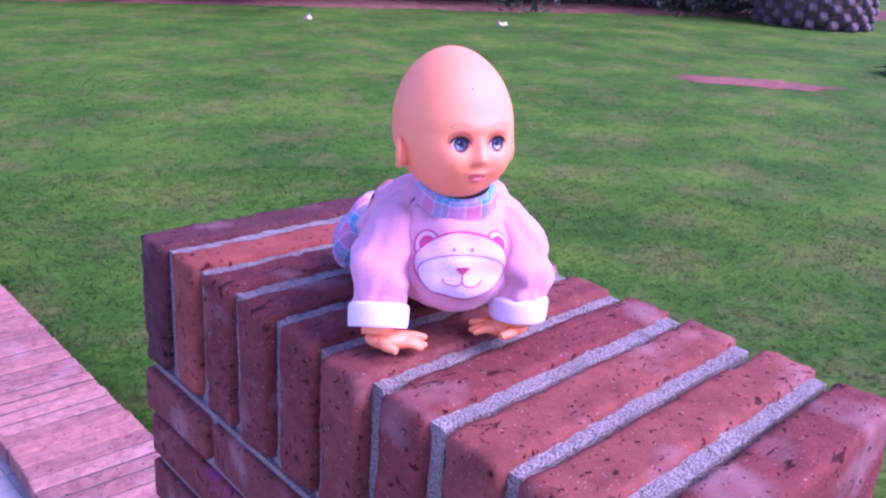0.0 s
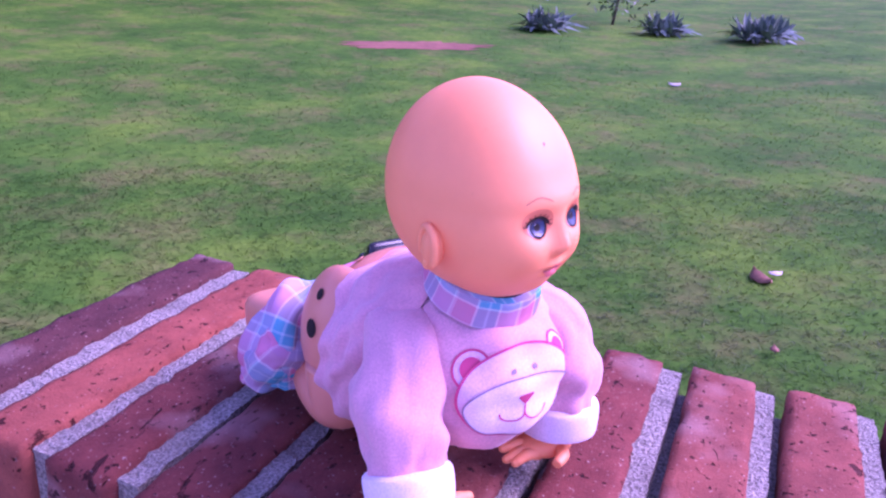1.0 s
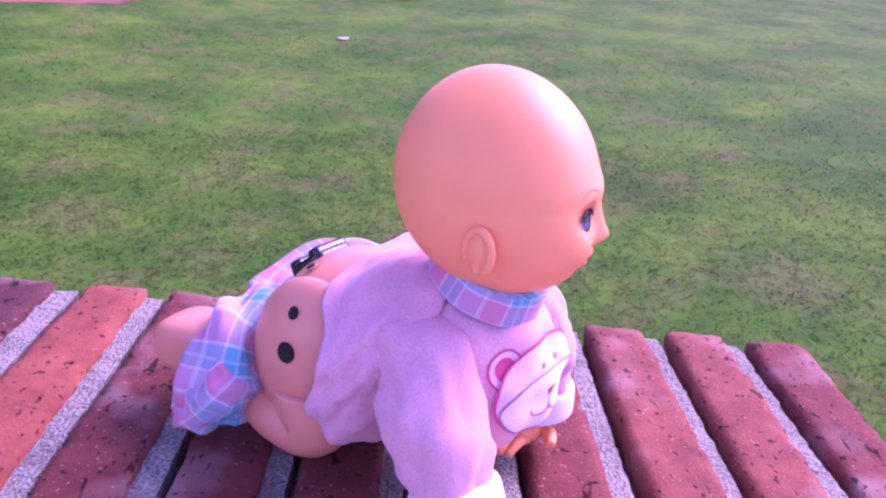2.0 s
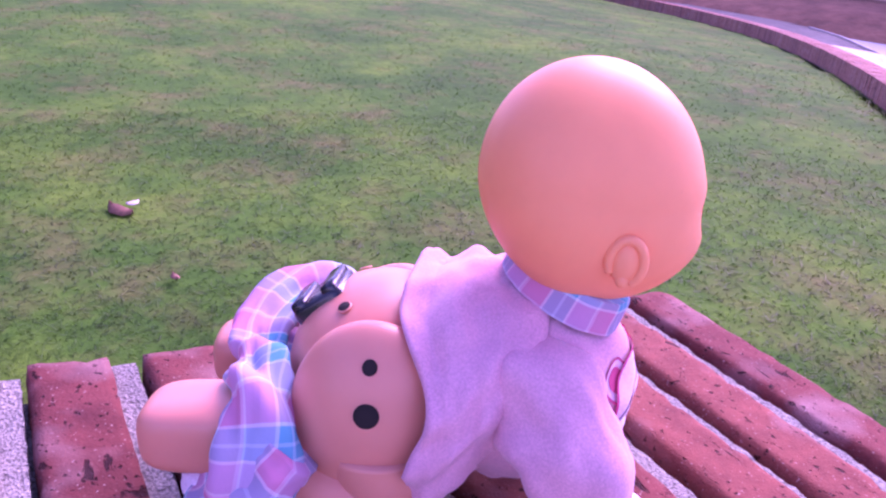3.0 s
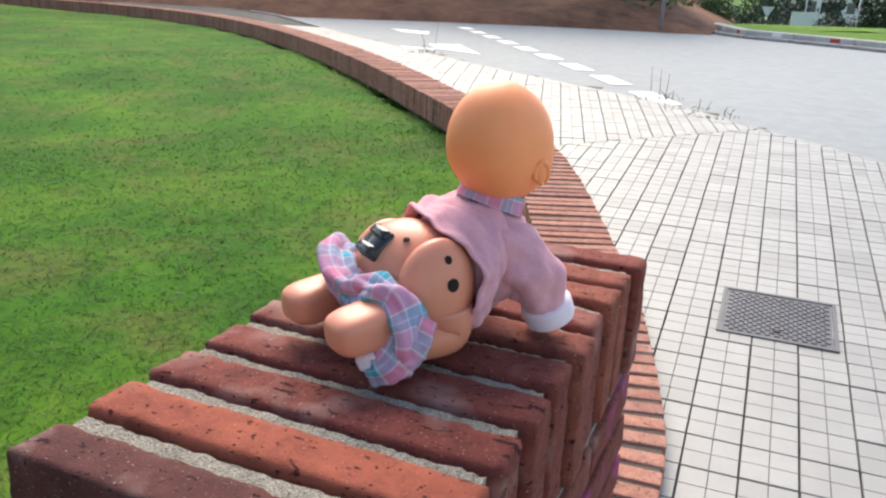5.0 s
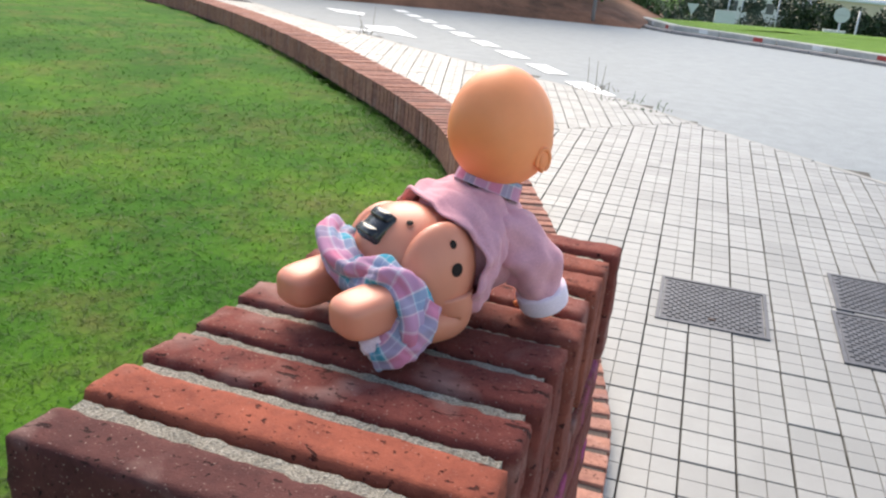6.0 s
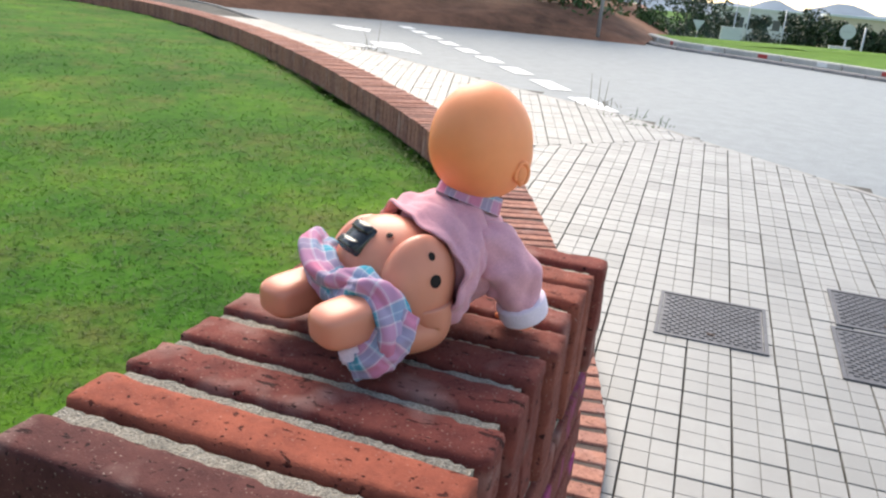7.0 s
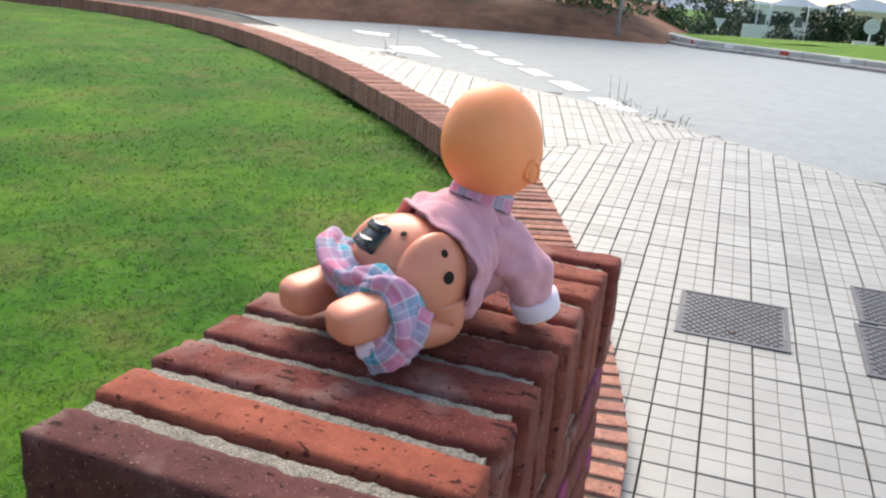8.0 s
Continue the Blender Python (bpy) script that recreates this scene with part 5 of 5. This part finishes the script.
# plaid trousers pushed down round the shins
tube([loc(-0.020, -0.064, 0.030), loc(-0.026, -0.060, 0.054), loc(-0.040, -0.051, 0.069), loc(-0.054, -0.036, 0.071), loc(-0.064, -0.008, 0.064), loc(-0.060, 0.016, 0.058), loc(-0.054, 0.038, 0.064), loc(-0.044, 0.060, 0.060), loc(-0.040, 0.071, 0.038), loc(-0.043, 0.070, 0.016)],
     [(0.014, 0.013), (0.015, 0.014), (0.0155, 0.014), (0.0145, 0.0135), (0.013, 0.014), (0.012, 0.013), (0.013, 0.013), (0.017, 0.014), (0.021, 0.014), (0.019, 0.011)], PLAID, m=48, steps=170,
     wobble=lambda q, a: cloth(21, 0.0044, 1.6, 9)(q, a) + 0.0040 * (1 - q ** 5) * math.sin(3 * a + 16 * q + 3 * math.sin(9 * q)), uv=(0.10, 0.27))
tube([loc(-0.030, 0.060, 0.050), loc(-0.046, 0.066, 0.030), loc(-0.060, 0.066, 0.016), loc(-0.066, 0.058, 0.012)], [(0.022, 0.016), (0.025, 0.017), (0.021, 0.013), (0.012, 0.009)], PLAID, m=44, steps=60, wobble=cloth(31, 0.0035, 1.6, 7), uv=(0.12, 0.08))
tube([loc(-0.030, -0.050, 0.045), loc(-0.046, -0.052, 0.028), loc(-0.058, -0.048, 0.014)], [(0.020, 0.016), (0.022, 0.015), (0.016, 0.011)], PLAID, m=40, steps=40, wobble=cloth(41, 0.0052, 2.2, 8), uv=(0.12, 0.07))
tube([loc(-0.062, 0.058, 0.030), loc(-0.066, 0.062, 0.018), loc(-0.062, 0.064, 0.008)], [(0.012, 0.010), (0.014, 0.010), (0.010, 0.007)], CUFF, m=26, steps=20, wobble=cloth(61, 0.003, 2, 6))
tube([loc(-0.046, -0.010, 0.052), loc(-0.044, 0.012, 0.046), loc(-0.044, 0.034, 0.048)], [(0.014, 0.02), (0.012, 0.02), (0.012, 0.018)], PLAID, m=30, steps=30, wobble=cloth(71, 0.004, 2, 8), uv=(0.1, 0.06))


def plastic(name, color, rough=0.36):
    m, t, b = shader(name, rough, 0, 0.35)
    n = noise_of(t, 38, 4)
    c = ramp(t, n, [(0.35, tuple(v * 0.94 for v in color)), (0.7, color)])
    stain = noise_of(t, 160, 3)
    c = mixed(t, ramp(t, stain, [(0.68, (0, 0, 0)), (0.8, (0.3,) * 3)]), c, tuple(v * 0.65 for v in color))
    t.links.new(c, b.inputs["Base Color"])
    b.inputs["Subsurface Weight"].default_value = 0.12
    b.inputs["Subsurface Radius"].default_value = (0.006, 0.003, 0.002)
    bumped(t, b, noise_of(t, 90, 3), 0.05, 0.001)
    return m


def fabric(name, color, dirt=0.3):
    m, t, b = shader(name, 0.95, 0, 0.1)
    g = noise_of(t, 900, 2)
    blot = noise_of(t, 26, 4, 0.65)
    c = ramp(t, g, [(0.3, tuple(v * 0.86 for v in color)), (0.7, tuple(min(1, v * 1.1) for v in color))])
    c = mixed(t, ramp(t, blot, [(0.5, (0, 0, 0)), (0.78, (dirt,) * 3)]), c, tuple(v * k for v, k in zip(color, (0.55, 0.5, 0.62))))
    t.links.new(c, b.inputs["Base Color"])
    b.inputs["Sheen Weight"].default_value = 0.25
    bumped(t, b, noise_of(t, 420, 3, 0.7), 0.35, 0.0006)
    return m


def plaid():
    m, t, b = shader("plaid_cotton", 0.95, 0, 0.1)
    uv = t.nodes.new("ShaderNodeUVMap")
    sep = t.nodes.new("ShaderNodeSeparateXYZ")
    t.links.new(uv.outputs[0], sep.inputs[0])
    def band(out, period, stops):
        d = node(t, "ShaderNodeMath", op="DIVIDE")
        d.inputs[1].default_value = period
        fr = node(t, "ShaderNodeMath", op="FRACT")
        t.links.new(out, d.inputs[0])
        t.links.new(d.outputs[0], fr.inputs[0])
        r = ramp(t, fr.outputs[0], stops)
        return r
    white, pink, blue, lilac = (0.62, 0.57, 0.60), (0.58, 0.20, 0.30), (0.07, 0.32, 0.42), (0.46, 0.30, 0.44)
    stops = [(0.0, pink), (0.30, pink), (0.33, white), (0.36, blue), (0.62, blue), (0.65, white), (0.68, lilac), (0.97, white)]
    a = band(sep.outputs[0], 0.040, stops)
    c = band(sep.outputs[1], 0.040, stops)
    for r in (a, c):
        r.node.color_ramp.interpolation = "CONSTANT"
    col = mixed(t, 0.5, a, c)
    thin = band(sep.outputs[0], 0.020, [(0.0, (1, 1, 1)), (0.07, (0, 0, 0))])
    thin2 = band(sep.outputs[1], 0.020, [(0.0, (1, 1, 1)), (0.07, (0, 0, 0))])
    for r in (thin, thin2):
        r.node.color_ramp.interpolation = "CONSTANT"
    col = mixed(t, mixed(t, 0.2, (0, 0, 0), mixed(t, 1.0, thin, thin2, "ADD")), col, (0.75, 0.72, 0.78))
    col = mixed(t, ramp(t, noise_of(t, 30, 4), [(0.5, (0, 0, 0)), (0.8, (0.35,) * 3)]), col, (0.30, 0.24, 0.30))
    t.links.new(col, b.inputs["Base Color"])
    bumped(t, b, noise_of(t, 500, 2), 0.25, 0.0005)
    return m


DOLL = [plastic("doll_vinyl", (0.98, 0.315, 0.125), 0.5), fabric("pink_fleece", (0.68, 0.325, 0.375), 0.4), plaid(), fabric("pale_cuff_cotton", (0.78, 0.64, 0.72), 0.2), simple("black_plastic", (0.012, 0.012, 0.014), 0.25, vary=0.1, spec=0.5),
        simple("inner_shade_and_eye_black", (0.02, 0.014, 0.012), 0.9), simple("eye_white_and_glint", (0.55, 0.54, 0.55), 0.2, vary=0.03, spec=0.5), simple("eye_blue", (0.03, 0.048, 0.10), 0.15, vary=0.35, scale=900, spec=0.5), simple("painted_lips", (0.72, 0.16, 0.14), 0.45),
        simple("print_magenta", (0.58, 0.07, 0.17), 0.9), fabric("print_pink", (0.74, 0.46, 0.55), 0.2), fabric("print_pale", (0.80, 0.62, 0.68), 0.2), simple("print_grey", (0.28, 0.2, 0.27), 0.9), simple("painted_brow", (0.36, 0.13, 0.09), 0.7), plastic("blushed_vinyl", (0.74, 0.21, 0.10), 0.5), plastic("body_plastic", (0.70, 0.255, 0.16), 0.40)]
me = bpy.data.meshes.new("doll")
me.from_pydata(dv, [], df)
layer = me.uv_layers.new(name="UVMap")
layer.data.foreach_set("uv", [c for face in duv for p in face for c in p])
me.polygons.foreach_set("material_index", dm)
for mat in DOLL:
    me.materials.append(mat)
me.polygons.foreach_set("use_smooth", [True] * len(me.polygons))
me.update()
fixer = bmesh.new()
fixer.from_mesh(me)
bmesh.ops.remove_doubles(fixer, verts=fixer.verts, dist=0.000002)
bmesh.ops.recalc_face_normals(fixer, faces=fixer.faces)
fixer.to_mesh(me)
fixer.free()
doll = new("doll", me)
tagged(doll, "crawling bald baby doll in pink bear shirt and lowered plaid trousers", "doll")


# ---------------- pieces: edging bricks and paving tiles ----------------
def edging():
    base = empty("brick_edging", (0, 0, 0))
    tagged(base, "curved low edging of pale red bricks on edge beside the lawn", "brick edging", kind="structure")
    shapes = []
    for k in range(5):
        bm = rough_brick(0.29, 0.0508, 0.16, 40 + k, bevel=0.005, wear=0.0018, cuts=2)
        me = bpy.data.meshes.new("edging_brick")
        bm.to_mesh(me)
        bm.free()
        me.materials.append(M_strip)
        shapes.append(me)
    rng = random.Random(4)
    near, far_verts, far_faces = 0, [], []
    joint_v = []
    for i in range(1, len(EDGE) - 1):
        p, t = EDGE_NP[i], NEXT[i]
        n = np.array([t[1], -t[0]])
        c = p + n * 0.145
        top = street(c[0], c[1]) + 0.05
        z = top - 0.08
        joint_v += [(*(p + n * 0.006), top - 0.0035), (*(p + n * 0.284), top - 0.0035), (*(p + n * 0.006), top - 0.17), (*(p + n * 0.284), top - 0.17)]
        if -0.655 < c[1] < 0.02 and c[0] < 0.5:
            continue
        rz = math.degrees(math.atan2(n[1], n[0]))
        if c[1] < 3.2 and near < 300:
            ob = new("edging_brick", rng.choice(shapes))
            ob.parent = base
            ob.matrix_local = pose(c[0] + rng.uniform(-0.002, 0.002), c[1], z + rng.uniform(-0.0025, 0.0025), 0, 0, rz + rng.uniform(-0.7, 0.7))
            near += 1
        else:
            m = pose(c[0], c[1], z + rng.uniform(-0.003, 0.003), 0, 0, rz)
            k = len(far_verts)
            far_verts += [m @ Vector((x, y, w)) for w in (-0.08, 0.08) for y in (-0.0245, 0.0245) for x in (-0.145, 0.145)]
            far_faces += [(k, k + 2, k + 3, k + 1), (k + 4, k + 5, k + 7, k + 6), (k, k + 1, k + 5, k + 4), (k + 2, k + 6, k + 7, k + 3), (k, k + 4, k + 6, k + 2), (k + 1, k + 3, k + 7, k + 5)]
    me = bpy.data.meshes.new("far_bricks")
    me.from_pydata(far_verts, [], far_faces)
    tagged(mesh_object("far_bricks", me, M_strip_far, base), kind="stuff")
    faces = []
    for i in range(len(joint_v) // 4 - 1):
        a, b = 4 * i, 4 * i + 4
        faces += [(a, b, b + 1, a + 1), (a + 2, b + 2, b, a), (a + 1, b + 1, b + 3, a + 3)]
    me = bpy.data.meshes.new("joint_bed")
    me.from_pydata(joint_v, [], faces)
    mesh_object("joint_bed", me, M_joint, base)


def island_brick():
    m = M_strip.copy()
    m.name = "edging_brick_far"
    t = m.node_tree
    info = next(n for n in t.nodes if n.bl_idname == "ShaderNodeObjectInfo")
    g = t.nodes.new("ShaderNodeNewGeometry")
    for link in list(info.outputs["Random"].links):
        t.links.new(g.outputs["Random Per Island"], link.to_socket)
    return m


M_strip_far = island_brick()
edging()


def paving():
    """Square tiles of four raised squares, in two fields that meet along a cut line."""
    P, H = 0.129, 0.0624
    bm = bmesh.new()
    box(bm, -H, H, -H, H, -0.03, -0.0035)
    for i in (-0.5, 0.5):
        for j in (-0.5, 0.5):
            c, h, g = 0.0628, 0.0308, 0.0300
            lo = [bm.verts.new((i * c + x * h, j * c + y * h, -0.0035)) for x, y in ((-1, -1), (1, -1), (1, 1), (-1, 1))]
            hi = [bm.verts.new((i * c + x * g, j * c + y * g, 0)) for x, y in ((-1, -1), (1, -1), (1, 1), (-1, 1))]
            bm.faces.new(hi)
            for k in range(4):
                bm.faces.new((lo[k], lo[(k + 1) % 4], hi[(k + 1) % 4], hi[k]))
    shape = bpy.data.meshes.new("paving_tile")
    bm.to_mesh(shape)
    bm.free()
    shape.materials.append(M_tile_groove)
    shape.materials.append(M_tile)
    shape.polygons.foreach_set("material_index", [0] * 6 + [1] * (len(shape.polygons) - 6))
    tv = [v.co.copy() for v in shape.vertices]
    tf = [tuple(f.vertices) for f in shape.polygons]
    rng = random.Random(9)
    seam, seam_n = Vector((0.886, -4.016, 0)), Vector((0.66, -0.75, 0)).normalized()
    rest_v, rest_f, rest_m, cells = [], [], [], []
    for field, (ox, oy, deg, ni, nj) in enumerate(((0.4254, -3.2, 2.1, (-12, 42), (-22, 46)), (0.788, -4.143, 16.2, (-34, 30), (-46, 6)))):
        ca, sa = math.cos(math.radians(deg)), math.sin(math.radians(deg))
        for i in range(*ni):
            for j in range(*nj):
                x = ox + P * (-(i + 0.5) * ca - (j + 0.5) * sa)
                y = oy + P * (-(i + 0.5) * sa + (j + 0.5) * ca)
                off = (Vector((x, y, 0)) - seam).dot(seam_n) * (1 if field else -1)
                if off > -0.09:
                    cells.append((x, y, abs(x + 0.2) + abs(y + 2.2), deg, off, field))
    d = inside(np.array([(c[0], c[1]) for c in cells]))
    cells = [c for c, s in zip(cells, d) if s < -0.19 and c[0] > -5 and c[1] < 2.5 and edge_gap(c[0], c[1]) < 0.09]
    cells.sort(key=lambda c: c[2])
    single = 0
    for x, y, _, deg, off, field in cells:
        slope = math.degrees(math.atan2(street(x, y + 0.05) - street(x, y - 0.05), 0.1))
        m = pose(x, y, street(x, y) + rng.uniform(-0.0014, 0.001), slope + rng.uniform(-0.35, 0.35), rng.uniform(-0.35, 0.35), 0) @ pose(rng.uniform(-0.0007, 0.0007), rng.uniform(-0.0007, 0.0007), 0, 0, 0, deg + rng.uniform(-0.35, 0.35))
        gap = edge_gap(x, y)
        if off < 0.1 or gap > -0.1:
            cut = bmesh.new()
            cut.from_mesh(shape)
            bmesh.ops.transform(cut, matrix=m, verts=cut.verts)
            planes = []
            if off < 0.1:
                planes.append((seam - seam_n * 0.003 * (-1 if field else 1), seam_n * (-1 if field else 1)))
            if gap > -0.1:
                planes.append(kerb_plane(x, y))
            for co, no in planes:
                geom = cut.verts[:] + cut.edges[:] + cut.faces[:]
                bmesh.ops.bisect_plane(cut, geom=geom, plane_co=co, plane_no=no, clear_outer=True)
            cut.verts.index_update()
            b = len(rest_v)
            rest_v += [v.co.copy() for v in cut.verts]
            rest_f += [tuple(b + v.index for v in f.verts) for f in cut.faces]
            rest_m += [f.material_index for f in cut.faces]
            cut.free()
        elif single < 300:
            ob = new("paving_tile", shape)
            ob.parent = pav
            ob.matrix_local = m
            single += 1
        else:
            b = len(rest_v)
            rest_v += [m @ v for v in tv]
            rest_f += [tuple(b + i for i in f) for f in tf]
            rest_m += [0 if k < 6 else 1 for k in range(len(tf))]
    me = bpy.data.meshes.new("far_tiles")
    me.from_pydata(rest_v, [], rest_f)
    tagged(mesh_object("far_tiles", me, [M_tile_groove, M_tile_far], pav), kind="stuff")
    me.polygons.foreach_set("material_index", rest_m)


paving()
